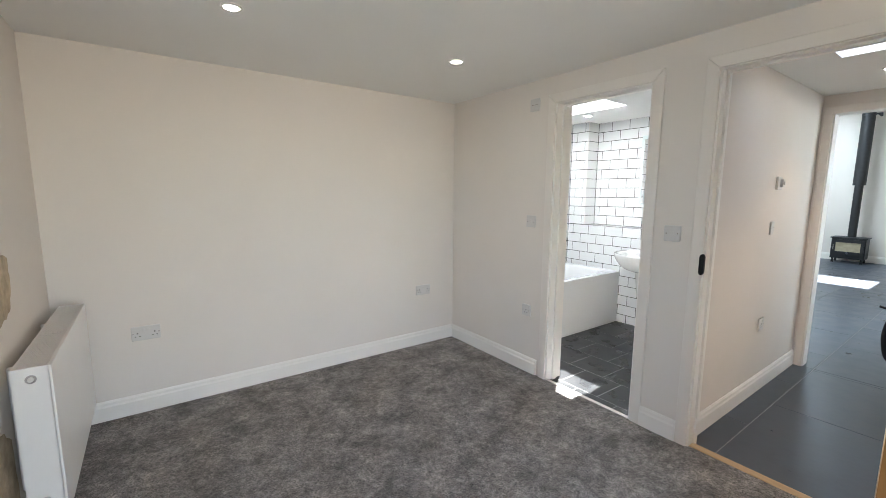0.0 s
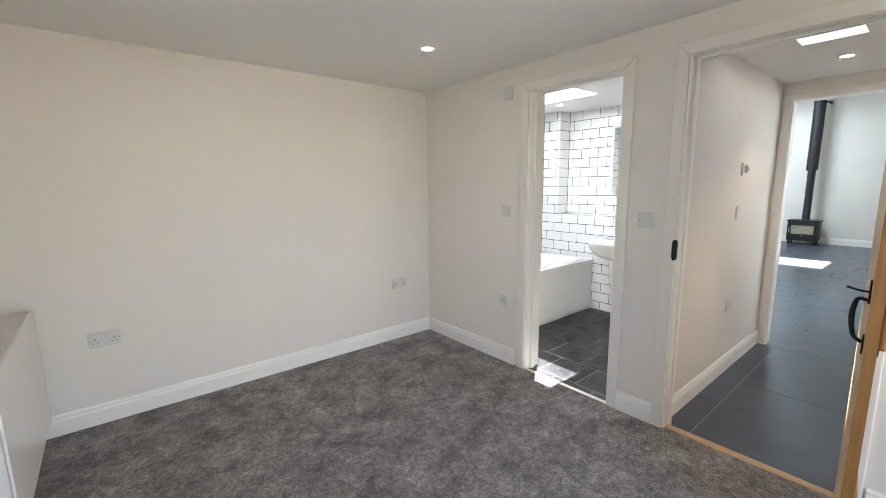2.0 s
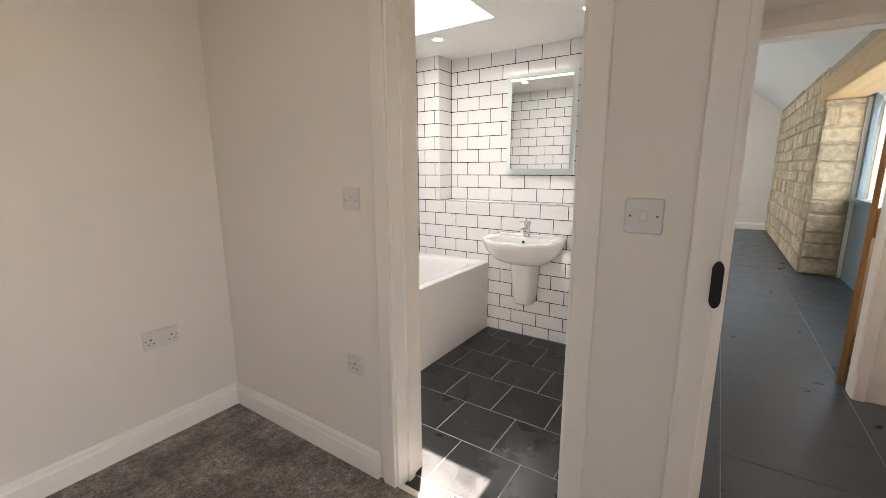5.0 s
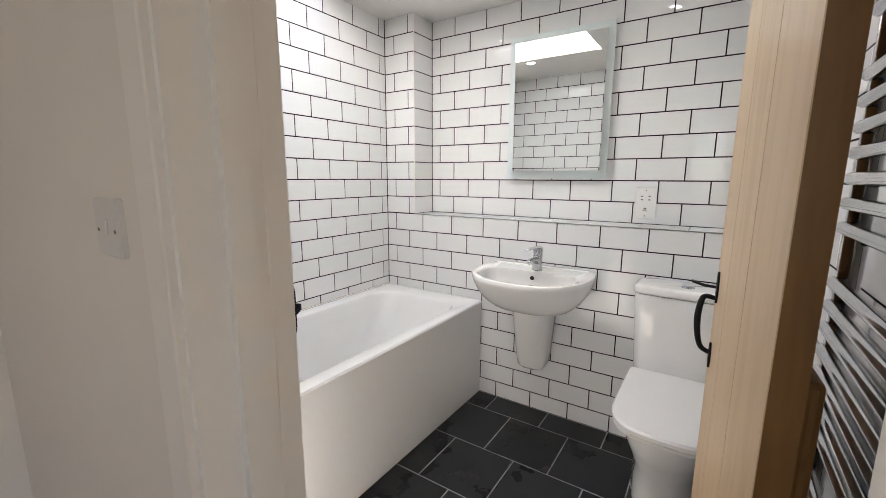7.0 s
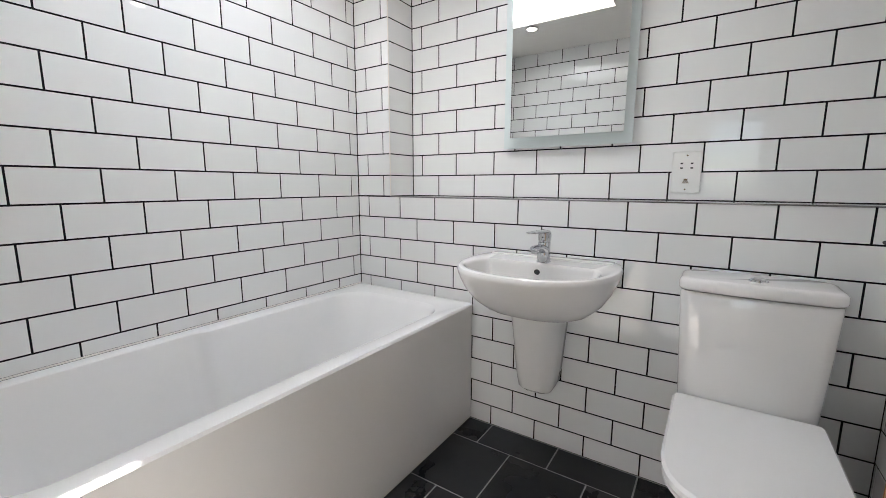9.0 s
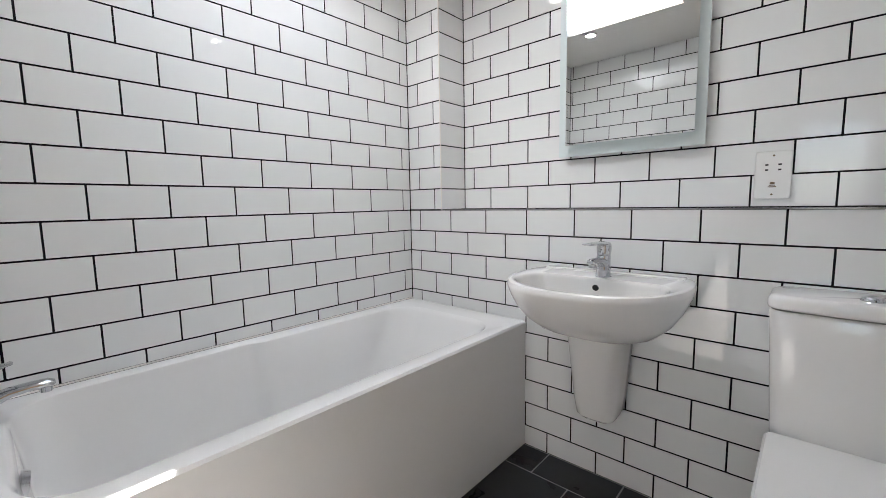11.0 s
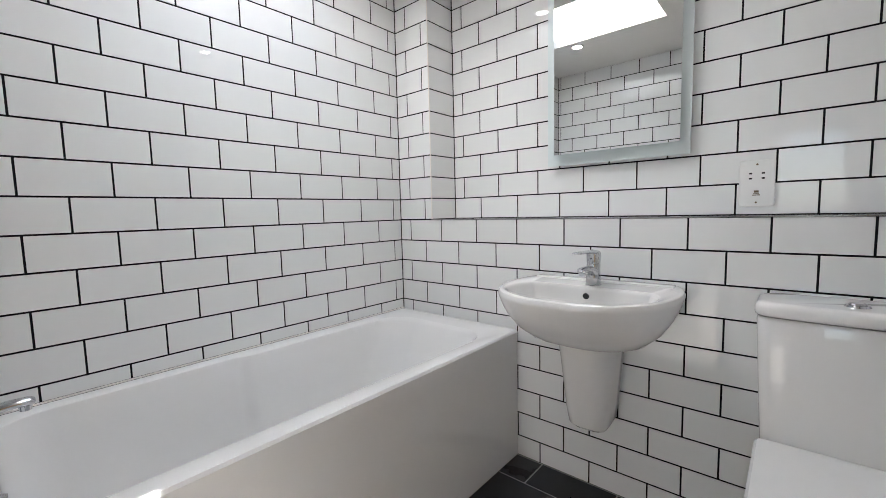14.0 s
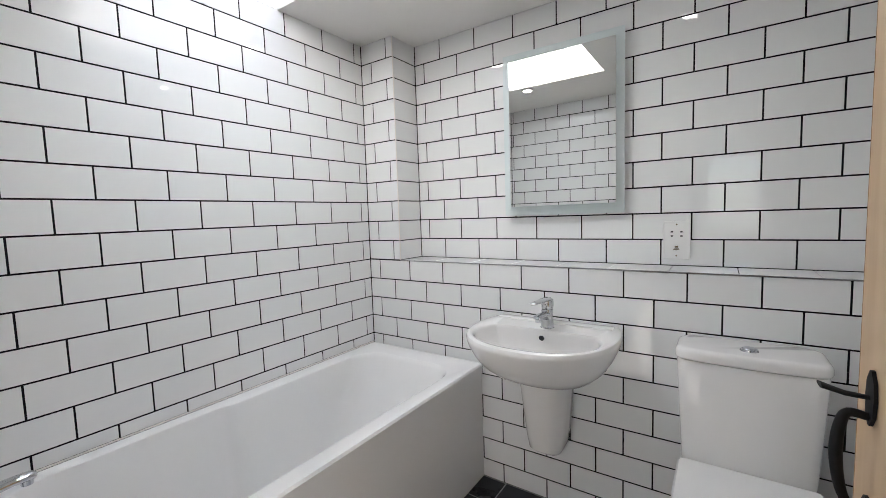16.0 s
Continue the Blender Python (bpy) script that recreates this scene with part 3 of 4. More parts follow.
def bathtub():
    tub = thing("bathtub", "white acrylic bath with a plain glossy side panel", "bath")
    bm = bmesh.new()
    rings = [dense_ring(-1.628, -0.004, -0.692, -0.003, 0.012, 0.508), dense_ring(-1.628, -0.004, -0.692, -0.003, 0.012, 0.546),
             dense_ring(-1.622, -0.008, -0.686, -0.006, 0.012, 0.553)]
    inner = [(-1.495, -0.115, -0.628, -0.049, 0.13, 0.553, 0.75), (-1.490, -0.122, -0.622, -0.055, 0.125, 0.550, 0.8), (-1.484, -0.135, -0.615, -0.060, 0.12, 0.535, 0.9),
             (-1.474, -0.185, -0.605, -0.068, 0.12, 0.46, 1.0), (-1.458, -0.27, -0.595, -0.088, 0.12, 0.34, 1.0),
             (-1.415, -0.36, -0.580, -0.105, 0.12, 0.22, 1.0), (-1.385, -0.43, -0.560, -0.125, 0.11, 0.175, 0.8),
             (-1.33, -0.50, -0.50, -0.185, 0.08, 0.155, 0.5), (-1.1, -0.7, -0.36, -0.30, 0.02, 0.150, 0.0)]
    for x0, x1, y0, y1, r, z, f in inner:
        ring = dense_ring(x0, x1, y0, y1, r, z)
        for i in range(29):
            ring[8 + i].x = x1 - r + (-0.830 - x1 + r) * (i + 1) / 12 if i < 12 else (-0.830 - 0.012 * (i - 11) if i < 17 else -0.890 + (x0 + r + 0.890) * (i - 16) / 13)
        mid = (y0 + y1) / 2
        for p in ring:
            if p.y > mid:
                p.y -= 0.026 * f * smooth_step(-0.895, -0.825, p.x) * smooth_step(mid, y1 - 0.10, p.y)
        rings.append(ring)
    loft(bm, rings, close_first=False)
    part("shell", bm, ACRYLIC, tub, smooth=True)
    bm = bmesh.new()
    box(bm, -1.627, -0.004, -0.684, -0.672, 0.004, 0.508, bevel=0.002)
    part("side_panel", bm, ACRYLIC, tub, "plain glossy white bath panel")
    ow = new("overflow")
    ow.parent = tub
    bm = bmesh.new()
    tube(bm, (-1.482, -0.375, 0.482), (-1.470, -0.375, 0.479), 0.034, 0.031, 28)
    part("rosette", bm, CHROME, ow, "chrome overflow rosette", smooth=True)
    bm = bmesh.new()
    tube(bm, (-1.4715, -0.375, 0.494), (-1.4695, -0.375, 0.494), 0.006, 0.006, 12)
    part("hole", bm, BLACK, ow)
    bm = bmesh.new()
    tube(bm, (-1.24, -0.34, 0.150), (-1.24, -0.34, 0.157), 0.034, 0.030, 28)
    part("waste", bm, CHROME, tub, "chrome bath waste", smooth=True)
    return tub


bathtub()


def mixer_tap(name, label, at, turn, s=1.0, reach=0.125, lever=0.075):
    """A single lever mixer; local +x is the spout's way."""
    t = thing(name, label, "tap")
    t.matrix_world = pose(at[0], at[1], at[2], 0, 0, turn)

    def rounds(levels):
        return [[Vector((o * s + r * s * math.cos(2 * math.pi * i / 28), r * s * math.sin(2 * math.pi * i / 28), z * s)) for i in range(28)] for z, r, o in levels]
    bm = bmesh.new()
    loft(bm, rounds(((0, 0.0270, 0), (0.003, 0.0270, 0), (0.005, 0.0245, 0), (0.03, 0.0235, 0.001), (0.055, 0.0225, 0.000), (0.074, 0.0225, -0.002))))
    part("body", bm, CHROME, t, smooth=True)
    bm = bmesh.new()
    sweep(bm, [(0.0, 0, 0.040 * s), (0.018 * s, 0, 0.052 * s), (reach * 0.4, 0, 0.060 * s), (reach * 0.7, 0, 0.063 * s), (reach * 0.94, 0, 0.062 * s), (reach, 0, 0.059 * s), (reach + 0.002, 0, 0.057 * s)],
          [(0.022 * s, 0.020 * s), (0.021 * s, 0.016 * s), (0.018 * s, 0.011 * s), (0.017 * s, 0.0095 * s), (0.016 * s, 0.010 * s), (0.014 * s, 0.009 * s), (0.010 * s, 0.006 * s)], 20)
    part("spout", bm, CHROME, t, smooth=True)
    bm = bmesh.new()
    tube(bm, (reach * 0.90, 0, 0.044 * s), (reach * 0.90, 0, 0.060 * s), 0.0105 * s, 0.012 * s, 18)
    part("aerator", bm, CHROME, t, "round chrome aerator", smooth=True)
    bm = bmesh.new()
    loft(bm, rounds(((0.0755, 0.0215, -0.002), (0.085, 0.0232, -0.003), (0.100, 0.0240, -0.004), (0.112, 0.0225, -0.002), (0.118, 0.0170, 0.002), (0.120, 0.0100, 0.004))))
    sweep(bm, [(-0.014 * s, 0, 0.106 * s), (0.008 * s, 0, 0.114 * s), (lever * 0.45, 0, 0.118 * s), (lever * 0.8, 0, 0.120 * s), (lever, 0, 0.122 * s), (lever + 0.003, 0, 0.122 * s)],
          [(0.018 * s, 0.009 * s), (0.020 * s, 0.008 * s), (0.017 * s, 0.0055 * s), (0.015 * s, 0.0042 * s), (0.012 * s, 0.0035 * s), (0.006 * s, 0.002 * s)], 16)
    part("lever", bm, CHROME, t, smooth=True)
    bm = bmesh.new()
    tube(bm, (0.0200 * s, 0, 0.094 * s), (0.0212 * s, 0, 0.094 * s), 0.0022 * s, 0.0022 * s, 10)
    part("index_dot", bm, BLACK, t, "small dark set screw cover")
    return t


mixer_tap("bath_tap", "polished chrome lever mixer on the bath rim", (-1.528, -0.165, 0.5525), 0, 1.12, 0.125, 0.060)
BY, BZ = -1.035, 0.792


def basin():
    b = thing("washbasin", "white china washbasin on a half pedestal, fixed to tiles", "basin")
    N = 64

    def outer(f, a, z, back=0.0):
        ring = []
        for i in range(N):
            c, s = math.cos(2 * math.pi * i / N), math.sin(2 * math.pi * i / N)
            x = -0.14 - (f - 0.14) * (-c) ** 0.9 if c < 0 else -0.14 + (0.138 - back) * min(1, c * 2.2)
            ring.append(Vector((x, BY + a * (abs(s) ** 0.85) * (1 if s > 0 else -1), z)))
        return ring

    def bowl(k, z, kb=1.0):
        ring = []
        for i in range(N):
            c, s = math.cos(2 * math.pi * i / N), math.sin(2 * math.pi * i / N)
            x = -0.235 - 0.165 * k * -c if False else (-0.235 + 0.165 * k * c if c < 0 else -0.235 + 0.085 * kb * k * min(1, c * 1.9))
            ring.append(Vector((x, BY + 0.232 * k * (abs(s) ** 0.9) * (1 if s > 0 else -1), z)))
        return ring
    bm = bmesh.new()
    rings = [outer(0.19, 0.10, BZ - 0.190, 0), outer(0.25, 0.145, BZ - 0.182), outer(0.315, 0.195, BZ - 0.158), outer(0.370, 0.233, BZ - 0.120),
             outer(0.408, 0.258, BZ - 0.078), outer(0.428, 0.272, BZ - 0.042), outer(0.438, 0.279, BZ - 0.018), outer(0.439, 0.280, BZ - 0.008),
             outer(0.434, 0.276, BZ), outer(0.424, 0.268, BZ + 0.003), bowl(1.04, BZ + 0.001), bowl(1.005, BZ - 0.003), bowl(0.985, BZ - 0.012), bowl(0.96, BZ - 0.045), bowl(0.88, BZ - 0.085, 0.95),
             bowl(0.70, BZ - 0.120, 0.9), bowl(0.42, BZ - 0.137), bowl(0.12, BZ - 0.142)]
    loft(bm, rings)
    part("bowl", bm, CERAMIC, b, smooth=True)
    bm = bmesh.new()
    box(bm, -0.052, -0.002, BY - 0.235, BY + 0.235, BZ - 0.004, BZ + 0.008, bevel=0.004)
    part("back_ledge", bm, CERAMIC, b, smooth=True)
    bm = bmesh.new()

    def ped(f, a, z):
        ring = []
        for i in range(40):
            c, s = math.cos(2 * math.pi * i / 40), math.sin(2 * math.pi * i / 40)
            x = -0.09 - (f - 0.09) * (-c) ** 0.8 if c < 0 else -0.09 + 0.088 * min(1, c * 3)
            ring.append(Vector((x, BY + 0.008 + (a - 0.004) * abs(s) ** 0.7 * (1 if s > 0 else -1), z)))
        return ring
    loft(bm, [ped(0.10, 0.055, 0.285), ped(0.135, 0.064, 0.288), ped(0.158, 0.071, 0.305), ped(0.172, 0.078, 0.36), ped(0.190, 0.086, 0.46), ped(0.205, 0.095, 0.56), ped(0.215, 0.103, 0.62)])
    part("half_pedestal", bm, CERAMIC, b, smooth=True)
    bm = bmesh.new()
    tube(bm, (-0.1535, BY, BZ - 0.030), (-0.1570, BY, BZ - 0.031), 0.0105, 0.0105, 20)
    part("overflow_hole", bm, BLACK, b)
    bm = bmesh.new()
    tube(bm, (-0.235, BY, BZ - 0.1425), (-0.235, BY, BZ - 0.137), 0.031, 0.027, 24)
    part("waste", bm, CHROME, b, "chrome basin waste", smooth=True)


basin()
mixer_tap("basin_tap", "polished chrome lever mixer on the washbasin", (-0.105, BY - 0.005, BZ - 0.001), 180, 1.0, 0.106, 0.148)

TY = -1.668


def toilet():
    t = thing("toilet", "white close coupled toilet with a closed seat", "toilet")

    def egg(front, back, half, z, n=44, power=0.85, shift=0.06):
        mid = (front + back) / 2 + shift
        ring = []
        for i in range(n):
            c, s = math.cos(2 * math.pi * i / n), math.sin(2 * math.pi * i / n)
            x = mid - (mid - front) * (-c) ** (power + 0.1) if c < 0 else mid + (back - mid) * min(1, c * 1.7)
            ring.append(Vector((x, TY + half * abs(s) ** power * (1 if s > 0 else -1), z)))
        return ring

    def lid_ring(front, back, half, z):
        ring = [Vector((back, TY + half - 0.012, z)), Vector((back - 0.004, TY + half - 0.003, z)), Vector((back - 0.014, TY + half, z)), Vector((-0.30, TY + half, z))]
        n = 26
        for i in range(n + 1):
            t = math.pi / 2 - math.pi * i / n
            c, s = max(0.0, math.cos(t)), math.sin(t)
            ring.append(Vector((-0.47 - (-0.47 - front) * c ** 0.78, TY + half * (abs(s) ** 0.62) * (1 if s > 0 else -1), z)))
        ring += [Vector((-0.30, TY - half, z)), Vector((back - 0.014, TY - half, z)), Vector((back - 0.004, TY - half + 0.003, z)), Vector((back, TY - half + 0.012, z))]
        return ring
    bm = bmesh.new()
    loft(bm, [egg(-0.50, -0.03, 0.120, 0.001), egg(-0.505, -0.03, 0.124, 0.02), egg(-0.505, -0.03, 0.120, 0.10), egg(-0.53, -0.03, 0.125, 0.20), egg(-0.60, -0.03, 0.155, 0.30),
              egg(-0.632, -0.03, 0.172, 0.36), egg(-0.635, -0.03, 0.175, 0.395), egg(-0.625, -0.04, 0.168, 0.402)])
    part("pan", bm, CERAMIC, t, smooth=True)
    bm = bmesh.new()
    loft(bm, [lid_ring(-0.648, -0.166, 0.169, 0.404), lid_ring(-0.654, -0.165, 0.173, 0.408), lid_ring(-0.654, -0.165, 0.173, 0.415), lid_ring(-0.650, -0.168, 0.171, 0.418)])
    part("seat", bm, SEAT, t, smooth=True)
    bm = bmesh.new()
    loft(bm, [lid_ring(-0.655, -0.170, 0.172, 0.421), lid_ring(-0.660, -0.168, 0.176, 0.425), lid_ring(-0.660, -0.168, 0.176, 0.437), lid_ring(-0.652, -0.172, 0.170, 0.444)])
    part("lid", bm, SEAT, t, smooth=True)
    for dy in (-0.075, 0.075):
        bm = bmesh.new()
        tube(bm, (-0.175, TY + dy - 0.02, 0.43), (-0.175, TY + dy + 0.02, 0.43), 0.011, 0.011, 14)
        part("hinge", bm, CHROME, t, smooth=True)
    c = new("cistern")
    c.parent = t
    bm = bmesh.new()
    rings = []

    def bowed(front, hy, z, bow, r=0.03):
        ring = dense_ring(front, -0.003, TY - hy, TY + hy, r, z, 6, 12)
        for p in ring:
            p.x -= bow * (1 - ((p.y - TY) / hy) ** 2) * smooth_step(-0.06, front + 0.02, p.x)
        return ring
    for z, f, hy in ((0.404, -0.140, 0.160), (0.415, -0.152, 0.168), (0.58, -0.160, 0.176), (0.755, -0.165, 0.184), (0.763, -0.162, 0.182)):
        rings.append(bowed(f, hy, z, 0.014))
    loft(bm, rings)
    part("tank", bm, CERAMIC, c, smooth=True)
    bm = bmesh.new()
    rings = []
    for z, g in ((0.766, -0.004), (0.7675, 0.0), (0.770, 0.0015), (0.774, 0.002), (0.788, 0.002), (0.794, 0.000), (0.7985, -0.004), (0.8010, -0.011), (0.8018, -0.020)):
        rings.append(bowed(-0.168 - g, 0.187 + g, z, 0.014, 0.032))
    loft(bm, rings)
    part("tank_lid", bm, CERAMIC, c, smooth=True)
    bm = bmesh.new()
    tube(bm, (-0.108, TY - 0.004, 0.801), (-0.108, TY - 0.004, 0.807), 0.024, 0.022, 28)
    tube(bm, (-0.108, TY - 0.004, 0.807), (-0.108, TY - 0.004, 0.811), 0.018, 0.015, 28)
    part("flush_button", bm, CHROME, c, "round chrome flush button", smooth=True)


toilet()


def wall_mirror():
    m = thing("wall_mirror", "rectangular wall mirror with a pale frosted glass border above a washbasin", "mirror")
    bm = bmesh.new()
    box(bm, 0.150, 0.156, -1.272, -0.749, 1.229, 1.955, bevel=0.0015)
    part("border", bm, FROST, m, "frosted pale green glass border")
    bm = bmesh.new()
    rings = []
    for x, g in ((0.150, 0.012), (0.1215, 0.0), (0.1200, 0.0015)):
        rings.append([Vector((x, y, z)) for y, z in ((-1.247 + g, 1.269 + g), (-0.790 - g, 1.269 + g), (-0.790 - g, 1.915 - g), (-1.247 + g, 1.915 - g))])
    loft(bm, rings[:2])
    part("glass_edge", bm, FROST, m, "pale green polished glass edge")
    part("glass", boxes((0.1195, 0.1212, -1.2455, -0.7915, 1.2705, 1.9135)), MIRROR, m)
    part("back_box", boxes((0.157, 0.183, -1.20, -0.82, 1.30, 1.89)), PLASTIC, m)


wall_mirror()

# chrome edge trims and ledge
bm = bmesh.new()
box(bm, -0.0025, 0.007, SOUTH, PILLAR, 1.0135, 1.0185, bevel=0.0015)
structure("trim", bm, TRIM_METAL, "slim chrome edge trim along the tiled ledge")
bm = bmesh.new()
box(bm, -0.0015, 0.004, PILLAR - 0.0025, PILLAR + 0.001, 1.0185, CEIL, bevel=0.0008)
structure("trim", bm, GLOSS, "slim white edge trim on the boxed corner")
structure("trim", boxes((-1.70, 0.0, -0.0045, 0.0, 0.5535, 0.558)), GLOSS, "white sealant bead along the bath")


def towel_rail():
    t = thing("towel_radiator", "chrome ladder towel radiator on the tiled wall", "radiator")
    y = -1.925
    for x in (-1.46, -1.00):
        bm = bmesh.new()
        tube(bm, (x, y - 0.012, 0.42), (x, y - 0.012, 1.74), 0.017, 0.017, 14)
        part("upright", bm, CHROME, t, smooth=True)
    for g0, count in ((0.45, 7), (0.80, 7), (1.15, 7), (1.50, 6)):
        for i in range(count):
            z = g0 + 0.042 * i
            bm = bmesh.new()
            tube(bm, (-1.46, y + 0.006, z), (-1.00, y + 0.006, z), 0.011, 0.011, 12)
            part("rung", bm, CHROME, t, smooth=True)
    for x in (-1.43, -1.03):
        for z in (0.50, 1.66):
            bm = bmesh.new()
            tube(bm, (x, -1.989, z), (x, y - 0.005, z), 0.010, 0.010, 12)
            part("bracket", bm, CHROME, t, smooth=True)
    for x in (-1.46, -1.00):
        bm = bmesh.new()
        tube(bm, (x, y - 0.012, 0.36), (x, y - 0.012, 0.42), 0.015, 0.015, 12)
        tube(bm, (x, y - 0.012, 0.0), (x, y - 0.012, 0.36), 0.0075, 0.0075, 12)
        part("valve", bm, CHROME, t, smooth=True)


towel_rail()

# ---- plates on the walls ----


def wall_plate(name, label, category, at, face, w=0.086, h=0.086, kind="switch", group=""):
    """Local x runs along the wall, z up, and the plate stands out to -y; face turns it about z."""
    p = thing(name, label, category, group)
    p.matrix_world = pose(at[0], at[1], at[2], 0, 0, face)
    bm = bmesh.new()
    rings = []
    for y, g in ((0, 0), (-0.007, 0), (-0.0095, 0.0025)):
        rings.append([Vector((v.x, y, v.y)) for v in round_rect(0, 0, w / 2 - g, h / 2 - g, 0.006, 0, 3)])
    loft(bm, rings)
    part("faceplate", bm, SEAT if kind == "shaver" else PLASTIC, p)
    screws = []
    if kind == "switch":
        bm = bmesh.new()
        box(bm, -0.008, 0.008, -0.0125, -0.009, -0.013, 0.013, bevel=0.0015)
        part("rocker", bm, PLASTIC, p)
        screws = [(-0.030, 0), (0.030, 0)]
    elif kind == "isolator":
        bm = bmesh.new()
        box(bm, -0.006, 0.006, -0.0125, -0.009, -0.009, 0.013, bevel=0.001)
        part("rocker", bm, PLASTIC, p)
        screws = [(-0.030, -0.004), (0.030, -0.004)]
    elif kind in ("socket", "double"):
        for cx in ((0,) if kind == "socket" else (-0.043, 0.043)):
            sw = 0.024 if cx >= 0 else -0.024
            for hole in ((cx - 0.003, cx + 0.003, -0.0100, -0.0094, -0.001, 0.008), (cx - 0.0145, cx - 0.0075, -0.0100, -0.0094, -0.019, -0.0145),
                         (cx + 0.0075, cx + 0.0145, -0.0100, -0.0094, -0.019, -0.0145)):
                part("pin_hole", boxes(hole), BLACK, p)
            bm = bmesh.new()
            rx = 0.012 if kind == "socket" else cx * 0.25
            box(bm, rx - 0.006, rx + 0.006, -0.0125, -0.009, 0.014, 0.032, bevel=0.001)
            part("rocker", bm, PLASTIC, p)
        screws = [(-0.030, 0), (0.030, 0)] if kind == "socket" else [(-0.060 - 0.004, 0.0), (0.064, 0.0)]
    elif kind == "shaver":
        for x in (-0.016, 0.016):
            for z in (0.016, 0.032):
                part("pin_hole", boxes((x - 0.004, x + 0.004, -0.0100, -0.0094, z - 0.0025, z + 0.0025)), BLACK, p)
        part("marking", boxes((-0.010, 0.010, -0.00985, -0.0094, -0.038, -0.035), (-0.008, 0.008, -0.00985, -0.0094, -0.033, -0.031), (-0.006, 0.006, -0.00985, -0.0094, -0.029, -0.022)), SCREW, p, "small grey printed marking")
        screws = [(0, 0.060), (0, -0.060)]
    elif kind == "blank":
        part("seam", boxes((-0.028, 0.028, -0.0100, -0.0094, -0.0008, 0.0008)), SCREW, p, "thin dark seam")
    for x, z in screws:
        bm = bmesh.new()
        tube(bm, (x, -0.0090, z), (x, -0.0102, z), 0.0032, 0.0028, 10)
        part("screw", bm, SCREW, p, "dark slotted screw")
    return p


wall_plate("light_switch", "white single light switch between the two doors", "switch", (WX, -2.0, 1.155), -90)
wall_plate("fused_switch", "white switched spur with two screws on the bedroom wall", "switch", (WX, -1.0, 1.160), -90, kind="isolator")
wall_plate("blank_plate", "white blank square plate high on the bedroom wall", "wall plate", (WX, -1.0, 1.98), -90, kind="blank")
wall_plate("wall_socket", "white single socket low on the wall near the corner", "socket", (WX, -0.984, 0.487), -90, kind="socket", group="sockets")
wall_plate("double_socket", "white double socket above the skirting near the radiator", "socket", (-4.088, -0.05, 0.506), 0, w=0.146, kind="double", group="sockets")
wall_plate("double_socket", "white double socket above the skirting near the corner", "socket", (-2.080, -0.05, 0.504), 0, w=0.146, kind="double", group="sockets")
wall_plate("hall_socket", "white single socket low on the hall wall", "socket", (-0.68, -2.13, 0.487), 0, kind="socket", group="sockets")
wall_plate("hall_switch", "narrow white switch plate on the hall wall", "switch", (-0.685, -2.13, 1.147), 0, w=0.060, kind="blank")
wall_plate("shaver_socket", "white two pin shaver socket above the ledge", "socket", (REC, -1.4535, 1.117), -90, w=0.092, h=0.148, kind="shaver")
wall_plate("double_socket", "white double socket low on the far living room wall", "socket", (7.9, -2.25, 0.50), -90, w=0.146, kind="double", group="sockets")
wall_plate("double_socket", "white double socket low on the far living room wall", "socket", (7.9, -2.50, 0.50), -90, w=0.146, kind="double", group="sockets")


def thermostat():
    t = thing("thermostat", "small white room thermostat on the hall wall", "thermostat")
    t.location = (-0.65, -2.13, 1.44)
    bm = bmesh.new()
    box(bm, -0.042, 0.042, -0.014, 0, -0.042, 0.042, bevel=0.003)
    part("housing", bm, PLASTIC, t)
    bm = bmesh.new()
    box(bm, -0.004, 0.034, -0.030, -0.013, -0.026, 0.026, bevel=0.003)
    part("dial_cover", bm, PLASTIC, t)
    bm = bmesh.new()
    tube(bm, (0.015, -0.029, 0.0), (0.015, -0.036, 0.0), 0.014, 0.013, 18)
    part("dial", bm, PLASTIC, t, smooth=True)


thermostat()


def latch_keep(name, label, at, face):
    """An iron keeper plate on a jamb; local x out of the jamb, z up."""
    k = thing(name, label, "door latch")
    k.matrix_world = pose(at[0], at[1], at[2], 0, 0, face)
    bm = bmesh.new()
    rings = []
    for x in (0, 0.003):
        rings.append([Vector((x, 0.014 * math.cos(a) * (1.0 + 0.18 * math.cos(3 * a)), 0.046 * math.sin(a))) for a in (2 * math.pi * i / 20 for i in range(20))])
    loft(bm, rings)
    part("plate", bm, IRON, k)
    bm = bmesh.new()
    sweep(bm, [(0.002, 0, -0.006), (0.010, 0, -0.006), (0.015, 0, -0.002), (0.017, 0, 0.005)], [0.005, 0.006, 0.006, 0.004], 10)
    part("hook", bm, IRON, k, smooth=True)


latch_keep("door_latch", "black iron latch keeper on the white bathroom door frame", (WIN + 0.0425, -1.180, 1.025), 0)


def flat_keep():
    k = thing("door_latch", "black iron keeper plate on the white hall door frame", "door latch")
    k.matrix_world = pose(-1.765, -2.162, 1.01, 0, 0, 180)
    bm = bmesh.new()
    rings = []
    for x in (-0.012, 0.0035):
        rings.append([Vector((x, 0.0115 * max(-1, min(1, 1.5 * math.cos(a))), 0.054 * math.sin(a))) for a in (2 * math.pi * i / 24 for i in range(24))])
    loft(bm, rings)
    part("plate", bm, IRON, k)


flat_keep()


